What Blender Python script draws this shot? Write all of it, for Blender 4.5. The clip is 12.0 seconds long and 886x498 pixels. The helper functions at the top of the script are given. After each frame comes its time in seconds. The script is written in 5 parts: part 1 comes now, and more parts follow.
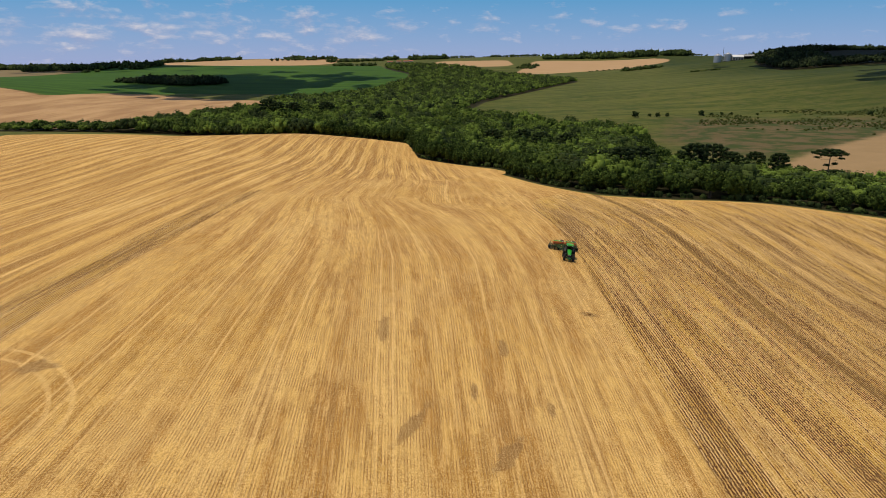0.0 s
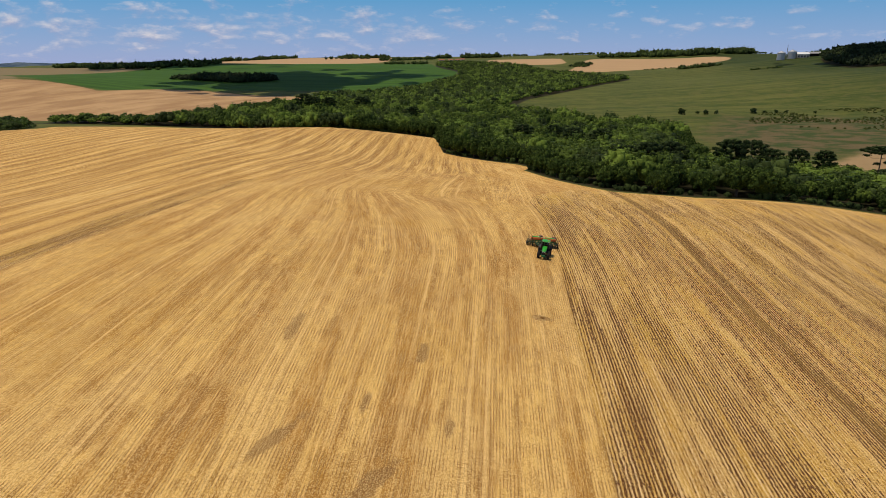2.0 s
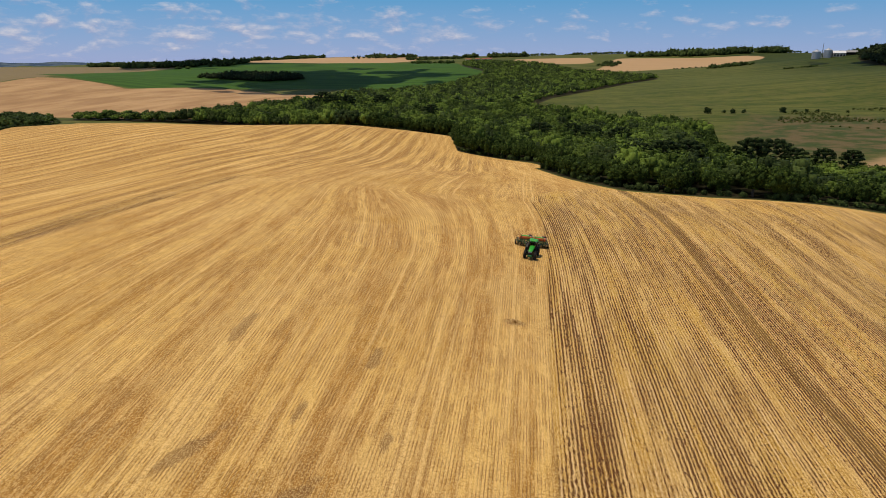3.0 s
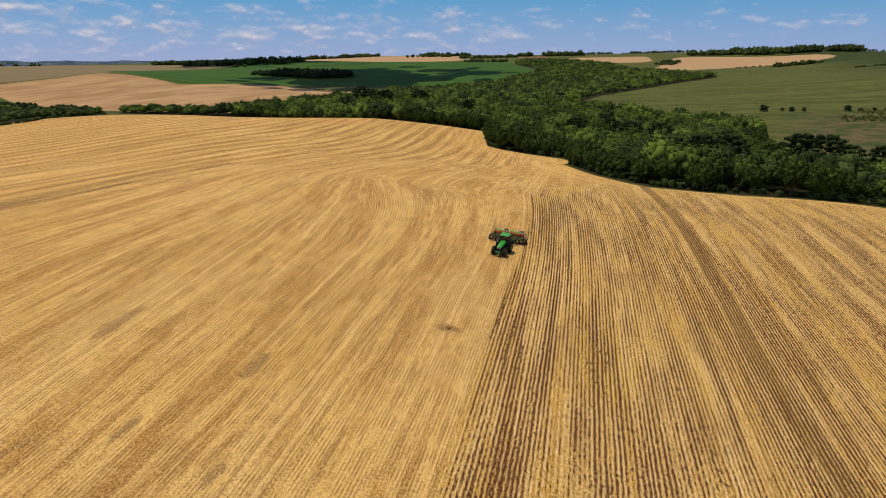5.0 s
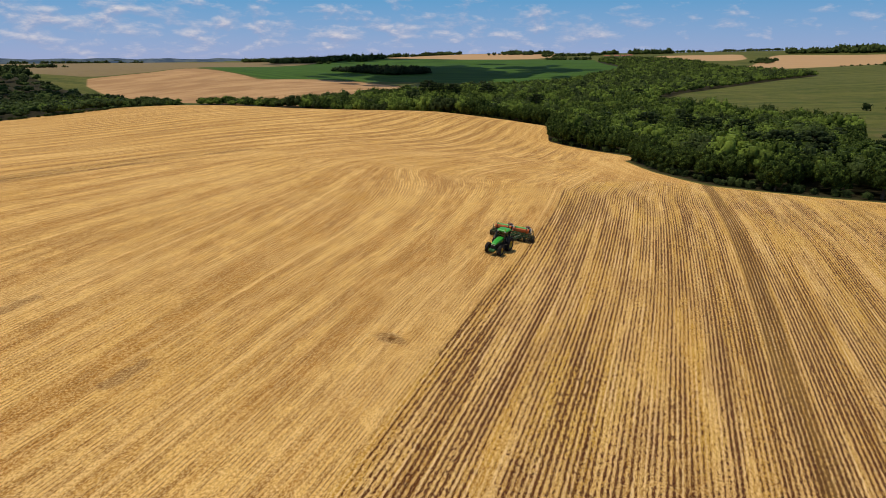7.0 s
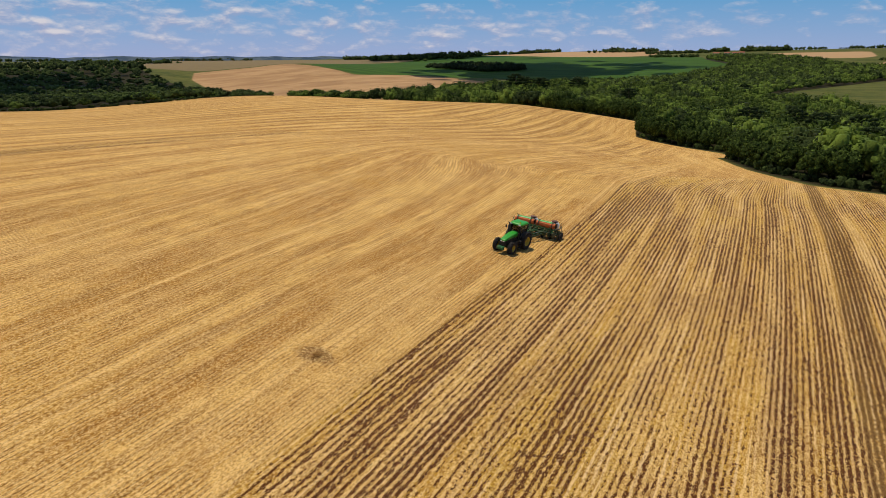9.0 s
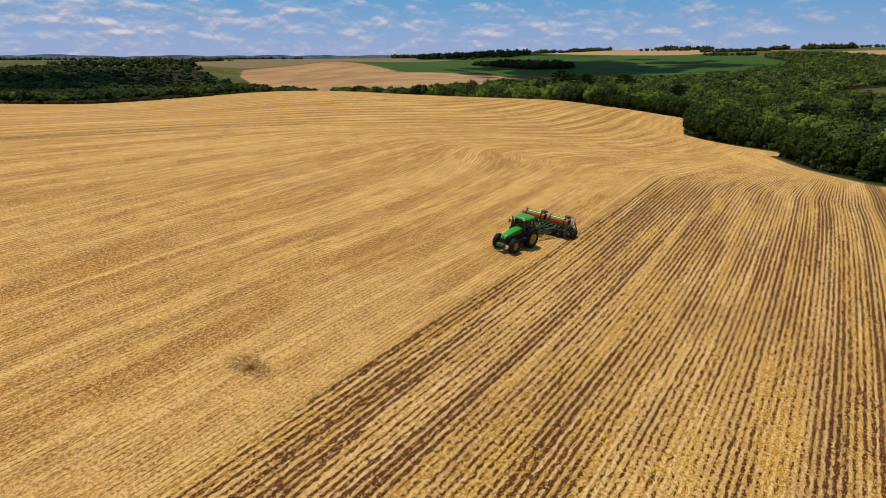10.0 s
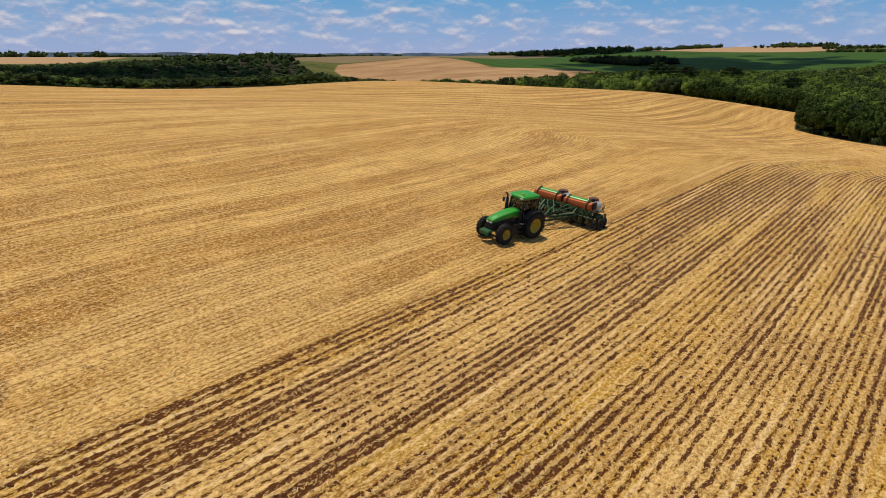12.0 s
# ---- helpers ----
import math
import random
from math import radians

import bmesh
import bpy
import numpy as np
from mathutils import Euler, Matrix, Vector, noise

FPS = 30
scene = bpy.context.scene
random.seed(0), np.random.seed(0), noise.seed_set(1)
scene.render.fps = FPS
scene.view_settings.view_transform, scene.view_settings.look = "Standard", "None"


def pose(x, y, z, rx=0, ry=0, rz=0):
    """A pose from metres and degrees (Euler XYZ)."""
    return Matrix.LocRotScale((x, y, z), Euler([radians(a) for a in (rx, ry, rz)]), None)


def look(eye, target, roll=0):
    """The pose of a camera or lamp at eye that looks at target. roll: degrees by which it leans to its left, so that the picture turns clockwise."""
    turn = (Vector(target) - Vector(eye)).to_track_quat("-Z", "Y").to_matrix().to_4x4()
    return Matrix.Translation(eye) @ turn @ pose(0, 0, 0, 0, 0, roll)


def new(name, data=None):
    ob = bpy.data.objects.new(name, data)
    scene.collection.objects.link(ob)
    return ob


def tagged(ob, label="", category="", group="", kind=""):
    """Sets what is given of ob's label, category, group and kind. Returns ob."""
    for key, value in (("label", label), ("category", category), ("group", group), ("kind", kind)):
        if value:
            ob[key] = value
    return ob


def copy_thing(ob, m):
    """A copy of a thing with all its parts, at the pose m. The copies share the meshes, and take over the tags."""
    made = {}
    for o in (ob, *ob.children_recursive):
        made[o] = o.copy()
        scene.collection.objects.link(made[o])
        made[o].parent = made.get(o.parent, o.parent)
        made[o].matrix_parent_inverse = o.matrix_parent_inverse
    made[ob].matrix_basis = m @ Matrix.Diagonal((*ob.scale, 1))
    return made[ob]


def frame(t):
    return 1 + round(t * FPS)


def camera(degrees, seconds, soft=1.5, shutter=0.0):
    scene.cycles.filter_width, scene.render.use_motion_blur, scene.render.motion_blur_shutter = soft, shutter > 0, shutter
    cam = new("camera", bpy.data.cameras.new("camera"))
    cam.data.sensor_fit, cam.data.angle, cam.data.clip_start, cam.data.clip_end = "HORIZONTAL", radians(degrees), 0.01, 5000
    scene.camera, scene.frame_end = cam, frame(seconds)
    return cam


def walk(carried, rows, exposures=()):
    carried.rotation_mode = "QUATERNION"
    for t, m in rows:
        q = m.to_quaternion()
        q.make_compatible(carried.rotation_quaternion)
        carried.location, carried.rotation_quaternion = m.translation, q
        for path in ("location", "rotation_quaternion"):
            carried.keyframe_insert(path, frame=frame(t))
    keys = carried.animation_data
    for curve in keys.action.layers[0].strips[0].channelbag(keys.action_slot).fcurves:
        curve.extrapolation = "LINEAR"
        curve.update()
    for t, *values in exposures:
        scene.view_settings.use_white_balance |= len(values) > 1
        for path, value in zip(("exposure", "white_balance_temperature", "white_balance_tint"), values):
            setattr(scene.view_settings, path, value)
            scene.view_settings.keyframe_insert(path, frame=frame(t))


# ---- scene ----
cam = camera(69.7, 12.0, 0.6)
METRES, EYE, TILT, LEAN, TURN = 130.0, 44.2, -16.5, 0.0, 0.0
ROWS = [
    (0.0, 0.0, 0.0, 0.0, 0.0, 0.0, -0.0),
    (0.5, 0.0375, 0.0215, -0.0031, 1.11, -0.02, -0.32),
    (1.0, 0.0742, 0.0447, -0.0054, 2.27, -0.05, -0.65),
    (1.5, 0.1099, 0.0697, -0.0068, 3.45, -0.07, -1.0),
    (2.0, 0.1446, 0.0962, -0.0076, 4.64, -0.11, -1.35),
    (2.5, 0.1777, 0.1239, -0.0079, 5.83, -0.15, -1.7),
    (3.0, 0.2094, 0.1529, -0.0076, 7.02, -0.2, -2.04),
    (5.0, 0.3212, 0.2824, -0.0104, 11.74, -0.44, -3.46),
    (5.5, 0.3444, 0.3177, -0.0108, 12.98, -0.53, -3.83),
    (6.0, 0.3651, 0.3538, -0.0106, 14.71, -0.67, -4.36),
    (6.5, 0.3821, 0.3883, -0.0095, 16.63, -0.86, -4.93),
    (7.0, 0.3977, 0.4257, -0.0078, 18.71, -1.07, -5.53),
    (9.0, 0.435, 0.5836, -0.0044, 27.08, -2.14, -7.76),
    (9.5, 0.439, 0.6239, -0.0037, 29.14, -2.46, -8.28),
    (10.0, 0.441, 0.6644, -0.0031, 31.23, -2.81, -8.78),
    (10.5, 0.441, 0.7049, -0.0031, 33.3, -3.16, -9.3),
    (11.0, 0.4394, 0.7454, -0.0034, 35.42, -3.53, -9.75),
    (11.5, 0.4357, 0.7858, -0.0038, 37.51, -3.95, -10.26),
    (12.0, 0.4305, 0.826, -0.0045, 39.71, -4.36, -10.76),
]
walk(cam, [(t, pose(0, 0, EYE, TILT, LEAN, TURN) @ pose(METRES * x, METRES * y, METRES * z, 90 + pitch, roll, yaw)) for t, x, y, z, yaw, pitch, roll in ROWS],
     exposures=((0.0, 0.0, 7100, 10), (12.0, 0.0, 7100, 10)))

# ---------------------------------------------------------------- sky, sun
SUN_EL, SUN_AZ = 75.0, 285.0          # degrees; azimuth clockwise from +y
world = bpy.data.worlds.new("sky")
scene.world = world
world.use_nodes = True
wt = world.node_tree
wt.nodes.clear()


def wnode(kind, **props):
    n = wt.nodes.new(kind)
    for k, v in props.items():
        setattr(n, k, v)
    return n


def wmath(op, a, b=None, clamp=False):
    n = wnode("ShaderNodeMath", operation=op, use_clamp=clamp)
    for i, v in enumerate((a, b)):
        if v is None:
            continue
        if isinstance(v, (int, float)):
            n.inputs[i].default_value = v
        else:
            wt.links.new(v, n.inputs[i])
    return n.outputs[0]


sky = wnode("ShaderNodeTexSky", sky_type="NISHITA", sun_disc=False, sun_elevation=radians(SUN_EL), sun_rotation=radians(SUN_AZ),
            altitude=900, air_density=1.0, dust_density=0.4, ozone_density=2.5)
way = wnode("ShaderNodeTexCoord").outputs["Generated"]
sep = wnode("ShaderNodeSeparateXYZ")
wt.links.new(way, sep.inputs[0])
az = wmath("ARCTAN2", sep.outputs[0], sep.outputs[1])
el = wmath("ARCSINE", sep.outputs[2])
warp = wnode("ShaderNodeTexNoise")
warp.inputs["Scale"].default_value, warp.inputs["Detail"].default_value = 14.0, 3.0
wt.links.new(way, warp.inputs["Vector"])
sway = wmath("MULTIPLY", wmath("SUBTRACT", warp.outputs[0], 0.5), 0.9)


def puffs_at(lift):
    """Density of the cumulus, sampled that much higher up."""
    flat = wnode("ShaderNodeCombineXYZ")
    wt.links.new(wmath("ADD", wmath("MULTIPLY", az, 21.0), sway), flat.inputs[0])
    wt.links.new(wmath("MULTIPLY", wmath("ADD", el, lift), 52.0), flat.inputs[1])
    n = wnode("ShaderNodeTexNoise")
    n.inputs["Scale"].default_value, n.inputs["Detail"].default_value, n.inputs["Roughness"].default_value = 1.0, 7.0, 0.58
    wt.links.new(flat.outputs[0], n.inputs["Vector"])
    return n.outputs[0], flat.outputs[0]


puffs, flat = puffs_at(0.0)
above, _ = puffs_at(0.0055)
banks = wnode("ShaderNodeTexNoise")
banks.inputs["Scale"].default_value, banks.inputs["Detail"].default_value = 0.22, 3.0
wt.links.new(flat, banks.inputs["Vector"])
# cumulus thickest between one and four degrees up, more of it towards the west
low = wmath("SUBTRACT", 1.0, wmath("MULTIPLY", wmath("ABSOLUTE", wmath("SUBTRACT", el, 0.045)), 19.0), True)
west = wmath("MULTIPLY", wmath("ADD", az, 0.10), -0.11)
cover = wmath("ADD", wmath("ADD", wmath("MULTIPLY", low, 0.17), west), wmath("MULTIPLY", wmath("SUBTRACT", banks.outputs[0], 0.5), 0.30))
cloud = wmath("MULTIPLY", wmath("SUBTRACT", wmath("ADD", puffs, cover), 0.63), 3.6, True)
cloud = wmath("MULTIPLY", cloud, 0.80)
lit = wmath("ADD", wmath("MULTIPLY", wmath("SUBTRACT", puffs, above), 4.5), 0.34, True)
rise = wmath("MULTIPLY", wmath("MAXIMUM", el, 0.0), 10.5, True)
band = wnode("ShaderNodeMix", data_type="RGBA")
band.inputs["A"].default_value = (2.4, 3.5, 7.0, 1)
band.inputs["B"].default_value = (0.30, 2.9, 6.3, 1)
wt.links.new(rise, band.inputs["Factor"])
tint = wnode("ShaderNodeMix", data_type="RGBA")
wt.links.new(sky.outputs[0], tint.inputs["A"])
wt.links.new(band.outputs["Result"], tint.inputs["B"])
wt.links.new(wmath("MULTIPLY", wmath("SUBTRACT", 1.0, wmath("MULTIPLY", wmath("SUBTRACT", el, 0.10), 5.0, True)), 0.85), tint.inputs["Factor"])
body = wnode("ShaderNodeMix", data_type="RGBA")
body.inputs["A"].default_value = (3.2, 3.7, 5.9, 1)
body.inputs["B"].default_value = (7.0, 6.8, 7.5, 1)
wt.links.new(lit, body.inputs["Factor"])
mix = wnode("ShaderNodeMix", data_type="RGBA")
wt.links.new(body.outputs["Result"], mix.inputs["B"])
wt.links.new(cloud, mix.inputs["Factor"])
wt.links.new(tint.outputs["Result"], mix.inputs["A"])
back = wnode("ShaderNodeBackground")
back.inputs["Strength"].default_value = 0.10
wt.links.new(mix.outputs["Result"], back.inputs["Color"])
wt.links.new(back.outputs[0], wnode("ShaderNodeOutputWorld").inputs["Surface"])

sun_data = bpy.data.lights.new("sun", "SUN")
sun_data.energy, sun_data.angle, sun_data.color = 3.4, radians(0.5), (1.0, 0.91, 0.76)
sun = new("sun", sun_data)
toward = Vector((math.sin(radians(SUN_AZ)) * math.cos(radians(SUN_EL)), math.cos(radians(SUN_AZ)) * math.cos(radians(SUN_EL)), math.sin(radians(SUN_EL))))
sun.matrix_world = look(toward * 500, (0, 0, 0))


# ---------------------------------------------------------------- materials
class Mat:
    """A node material with short ways to make its nodes."""

    def __init__(self, name, rough=0.8, metal=0.0, spec=0.3):
        self.m = bpy.data.materials.new(name)
        self.m.use_nodes = True
        self.t = self.m.node_tree
        self.b = self.t.nodes["Principled BSDF"]
        self.b.inputs["Roughness"].default_value = rough
        self.b.inputs["Metallic"].default_value = metal
        self.b.inputs["Specular IOR Level"].default_value = spec

    def n(self, kind, **props):
        node = self.t.nodes.new(kind)
        for k, v in props.items():
            setattr(node, k, v)
        return node

    def put(self, v, socket):
        if isinstance(v, bpy.types.NodeSocket):
            self.t.links.new(v, socket)
        else:
            socket.default_value = (*v, 1) if isinstance(v, tuple) and len(v) == 3 and socket.type == "RGBA" else v

    def math(self, op, a, b=0.0, clamp=False):
        node = self.n("ShaderNodeMath", operation=op, use_clamp=clamp)
        self.put(a, node.inputs[0])
        self.put(b, node.inputs[1])
        return node.outputs[0]

    def vec(self, op, a, b):
        node = self.n("ShaderNodeVectorMath", operation=op)
        self.put(a, node.inputs[0])
        self.put(b, node.inputs[1])
        return node.outputs[0]

    def mix(self, f, a, b):
        node = self.n("ShaderNodeMix", data_type="RGBA")
        self.put(f, node.inputs["Factor"])
        self.put(a, node.inputs["A"])
        self.put(b, node.inputs["B"])
        return node.outputs["Result"]

    def noise(self, v, scale, detail=4.0, rough=0.55):
        node = self.n("ShaderNodeTexNoise")
        self.put(v, node.inputs["Vector"])
        node.inputs["Scale"].default_value, node.inputs["Detail"].default_value, node.inputs["Roughness"].default_value = scale, detail, rough
        return node.outputs[0]

    def step(self, v, lo, hi):
        node = self.n("ShaderNodeMapRange", interpolation_type="SMOOTHSTEP")
        self.put(v, node.inputs[0])
        node.inputs[1].default_value, node.inputs[2].default_value = lo, hi
        return node.outputs[0]

    def attr(self, name):
        return self.n("ShaderNodeAttribute", attribute_name=name).outputs["Fac"]

    def place(self):
        return self.n("ShaderNodeNewGeometry").outputs["Position"]

    def bump(self, h, strength, distance):
        node = self.n("ShaderNodeBump")
        self.put(h, node.inputs["Height"])
        node.inputs["Strength"].default_value, node.inputs["Distance"].default_value = strength, distance
        self.t.links.new(node.outputs[0], self.b.inputs["Normal"])

    def colour(self, c):
        self.put(c, self.b.inputs["Base Color"])
        return self.m


def paint(name, col, rough=0.45, metal=0.0, dirt=0.25, dust=(0.30, 0.20, 0.11), spec=0.4):
    """Painted or bare surface with dust lying on it in patches, and fine wear."""
    k = Mat(name, rough, metal, spec)
    p = k.n("ShaderNodeTexCoord").outputs["Object"]
    f = k.step(k.noise(p, 2.2, 5), 0.42, 0.78)
    f = k.math("MULTIPLY", f, dirt)
    g = k.noise(p, 30.0, 3)
    c = k.mix(k.math("MULTIPLY", g, 0.25), col, tuple(v * 0.6 for v in col))
    k.put(k.math("ADD", rough, k.math("MULTIPLY", f, 0.4)), k.b.inputs["Roughness"])
    k.bump(g, 0.12, 0.004)
    return k.colour(k.mix(f, c, dust))


def foliage(name, dark, light, warm=(0.10, 0.10, 0.02)):
    k = Mat(name, 0.8, 0.0, 0.06)
    r = k.n("ShaderNodeObjectInfo").outputs["Random"]
    g = k.n("ShaderNodeNewGeometry").outputs["Random Per Island"]
    big = k.step(k.noise(k.place(), 0.06, 3), 0.35, 0.68)
    c = k.mix(k.math("ADD", k.math("MULTIPLY", g, 0.55), k.math("MULTIPLY", big, 0.45)), dark, light)
    c = k.mix(k.math("MULTIPLY", k.math("GREATER_THAN", k.noise(k.place(), 0.16, 2), 0.62), 0.35), c, warm)
    c = k.mix(k.math("MULTIPLY", r, 0.3), c, dark)
    tone = k.attr("tone")
    c = k.mix(k.math("MULTIPLY", k.step(tone, 0.42, 0.12), 0.85), c, dark)
    c = k.mix(k.math("MULTIPLY", k.step(tone, 0.45, 0.95), 0.75), c, tuple(v * 1.4 for v in light))
    # noise paints the shade of leaf gaps as dark hollows, and paler sprays
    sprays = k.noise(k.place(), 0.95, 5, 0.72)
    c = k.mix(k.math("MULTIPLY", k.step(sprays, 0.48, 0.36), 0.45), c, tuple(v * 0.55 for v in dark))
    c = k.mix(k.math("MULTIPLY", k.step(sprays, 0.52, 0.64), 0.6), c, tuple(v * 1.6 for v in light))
    k.bump(k.math("ADD", sprays, k.math("MULTIPLY", k.noise(k.place(), 3.2, 3, 0.7), 0.35)), 0.5, 0.4)
    return k.colour(c)


# ---------------------------------------------------------------- the land
# Spot heights of the land, from which its surface is drawn smoothly
NEAR_SPOTS = [(0, 0, -0.5), (-60, 0, 5), (80, 0, -8.5), (-40, 110, 6.1), (-8, 105, 3.4), (18, 121, 1.4), (41, 123, -2), (47, 94, -3.3),
              (67, 134, -4.8), (4, 155, 2), (-31, 181, 3), (97, 164, -7.5), (70, 178, -3.5), (62, 223, -5.5), (59, 250, -8.5), (34, 358, -17.5),
              (-18, 438, -20.2), (-40, 346, -12.5), (-71, 397, -11), (-104, 478, -8), (-188, 446, -6), (-233, 447, -5.5), (-92, 248, 1), (-150, 100, 5),
              (-150, 300, 0.8), (120, 233, -7.5), (165, 226, -12), (-290, 196, 0), (-299, 286, -6.3), (-300, 362, -6), (-65, 125, 6), (-125, 192, 2.5), (-190, 170, 3), (-210, 345, -1.2), (-290, 425, -5), (-215, 240, -1.2), (-55, 488, -13.2), (-24, 490, -17)]
VALLEY_SPOTS = [(-188, 530, -17), (-260, 580, -19), (-105, 550, -19), (-390, 640, -20), (-18, 520, -23), (60, 450, -23), (130, 340, -20), (210, 300, -19),
                (300, 230, -19), (100, 600, -24), (213, 716, -16), (300, 725, -15), (-70, 640, -17), (20, 800, -20), (280, 400, -16), (-250, 770, -14), (-170, 670, -15),
                (-620, 650, -20), (-628, 1034, -6), (-715, 1030, 3), (-860, 990, 9), (-430, 1010, -18), (440, 700, -12), (560, 850, 8), (700, 1000, 28), (-450, 200, -8),
                (-900, 500, -12), (340, 1640, -6), (-110, 1650, -3), (-60, 2000, 6), (-40, 2500, 20)]
FAR_SPOTS = [(-480, 1180, -20), (-1190, 2150, 5), (-1670, 2500, 10), (-1230, 2880, 9), (-630, 2880, 23), (-1100, 2450, 27), (-1000, 3400, 46), (-400, 3400, 46), (-190, 2600, 20), (240, 2300, -4),
             (670, 2480, 13), (430, 3000, 41), (830, 3000, 42), (590, 2000, 16), (960, 2300, 39), (830, 1480, 27), (900, 1800, 40), (1060, 2020, 68), (1400, 1900, 74), (1000, 3200, 68),
             (1500, 3300, 62), (-2350, 780, 2), (-1500, 500, -16), (-3600, 1700, -4), (-2700, 3400, 6), (0, 4800, 45), (3800, 3800, 60), (3500, 0, 30), (0, -1800, 0), (-3500, -1500, 5)]


def spline_weights(spots):
    p = np.array(spots, float)
    n = len(p)
    d = np.hypot(p[:, None, 0] - p[None, :, 0], p[:, None, 1] - p[None, :, 1]) / 1000
    a = np.zeros((n + 3, n + 3))
    a[:n, :n] = d ** 2 * np.log(d + 1e-9)
    a[:n, :n] += np.eye(n) * 2e-5
    a[:n, n], a[:n, n + 1:] = 1, p[:, :2] / 1000
    a[n:, :n] = a[:n, n:].T
    return p, np.linalg.solve(a, np.r_[p[:, 2], 0, 0, 0])


SPOTS, WEIGHTS = spline_weights(NEAR_SPOTS + VALLEY_SPOTS + FAR_SPOTS)


def heights(x, y):
    """Height of the land at arrays of places."""
    x, y = np.asarray(x, float), np.asarray(y, float)
    z = WEIGHTS[-3] + WEIGHTS[-2] * x / 1000 + WEIGHTS[-1] * y / 1000
    for (px, py, _), w in zip(SPOTS, WEIGHTS):
        d = np.hypot(x - px, y - py) / 1000
        z = z + w * d ** 2 * np.log(d + 1e-9)
    return z


def height(x, y):
    return float(heights(np.array([x]), np.array([y]))[0])


def inside(poly, x, y):
    """Signed distance of arrays of places to a plan outline, positive inside."""
    x, y = np.asarray(x, float), np.asarray(y, float)
    best = np.full(x.shape, 1e9)
    odd = np.zeros(x.shape, bool)
    for (ax, ay), (bx, by) in zip(poly, poly[1:] + poly[:1]):
        dx, dy = bx - ax, by - ay
        t = np.clip(((x - ax) * dx + (y - ay) * dy) / (dx * dx + dy * dy + 1e-9), 0, 1)
        best = np.minimum(best, np.hypot(x - ax - t * dx, y - ay - t * dy))
        cross = (ay > y) != (by > y)
        odd ^= cross & (x < ax + (y - ay) * dx / (dy if dy else 1e-9))
    return np.where(odd, best, -best)


STUBBLE = [(420, -400), (330, 60), (235, 200), (165, 229), (120, 237), (90, 243), (64, 262), (47, 303), (33, 354), (40, 374), (30, 396), (4, 422), (-17, 439), (-19, 448),
           (-30, 500), (-62, 505), (-108, 518), (-190, 536), (-262, 565), (-380, 560), (-322, 400), (-303, 286), (-294, 196), (-320, 60), (-420, -400)]
RIPE_HILL = [(-222, 770), (-236, 690), (-300, 625), (-420, 640), (-520, 650), (-640, 700), (-725, 752), (-790, 815), (-782, 950), (-830, 1100), (-765, 1078), (-714, 1052), (-667, 1036), (-611, 1000), (-600, 1092), (-588, 1160), (-545, 1205), (-480, 1198), (-440, 1164), (-314, 1115), (-250, 980)]
SOY = [(-1210, 1800), (-1195, 2200), (-1230, 2880), (-640, 2860), (-260, 2760), (-205, 2345), (-150, 2120), (-104, 1960), (-88, 1650), (-150, 1330), (-250, 1260), (-340, 1300), (-440, 1290), (-530, 1235), (-578, 1175),
       (-590, 1095), (-604, 1010), (-667, 1046), (-714, 1062), (-765, 1090), (-905, 1225), (-1180, 1500)]
FALLOW = [(-1225, 1800), (-1190, 1510), (-910, 1215), (-835, 1105), (-788, 950), (-800, 830), (-1100, 850), (-1500, 1100), (-2600, 2000), (-2600, 2900), (-1670, 2500), (-1210, 2230)]
TAN_FAR = [(-1235, 2895), (-640, 2880), (-500, 3000), (-520, 3500), (-1500, 3500)]
TAN_MID = [(-30, 2700), (120, 2650), (300, 2750), (300, 3100), (-30, 3100)]
TAN_EAST = [(237, 2290), (450, 2380), (680, 2480), (1010, 2900), (1000, 3050), (420, 3040)]
TAN_WEST = [(-1900, 560), (-1700, 760), (-2300, 1150), (-3000, 1000), (-3000, 600)]
BARE_EAST = [(204, 396), (238, 356), (300, 328), (600, 395), (660, 640), (385, 552), (292, 474)]


def axis(lo, hi, dense_lo, dense_hi, step, grow):
    mid = list(np.arange(dense_lo, dense_hi + step, step))
    up, d = [mid[-1]], step
    while up[-1] < hi:
        d *= grow
        up.append(up[-1] + d)
    down, d = [mid[0]], step
    while down[-1] > lo:
        d *= grow
        down.append(down[-1] - d)
    return np.array(down[:0:-1] + mid + up[1:])


def ramp(v, lo, hi):
    t = np.clip((v - lo) / (hi - lo), 0, 1)
    return t * t * (3 - 2 * t)


def field_rows(x, y):
    """The cross-row coordinate: the drill lines run along y, and swing west where the field turns over the rise."""
    d = np.clip(y - 130, 0, 72)
    swing = ramp(x, -70, -24) * (1 - 0.85 * ramp(x, -22, 48))
    return x + 0.019 * d ** 1.56 * swing + 0.085 * np.clip(y - 60, -200, 80) * np.exp(-((x + 13) / 17) ** 2)


xs = axis(-4700, 4700, -330, 300, 3.0, 1.06)
ys = axis(-1500, 4900, 0, 560, 3.0, 1.05)
gx, gy = np.meshgrid(xs, ys)
gz = heights(gx, gy)


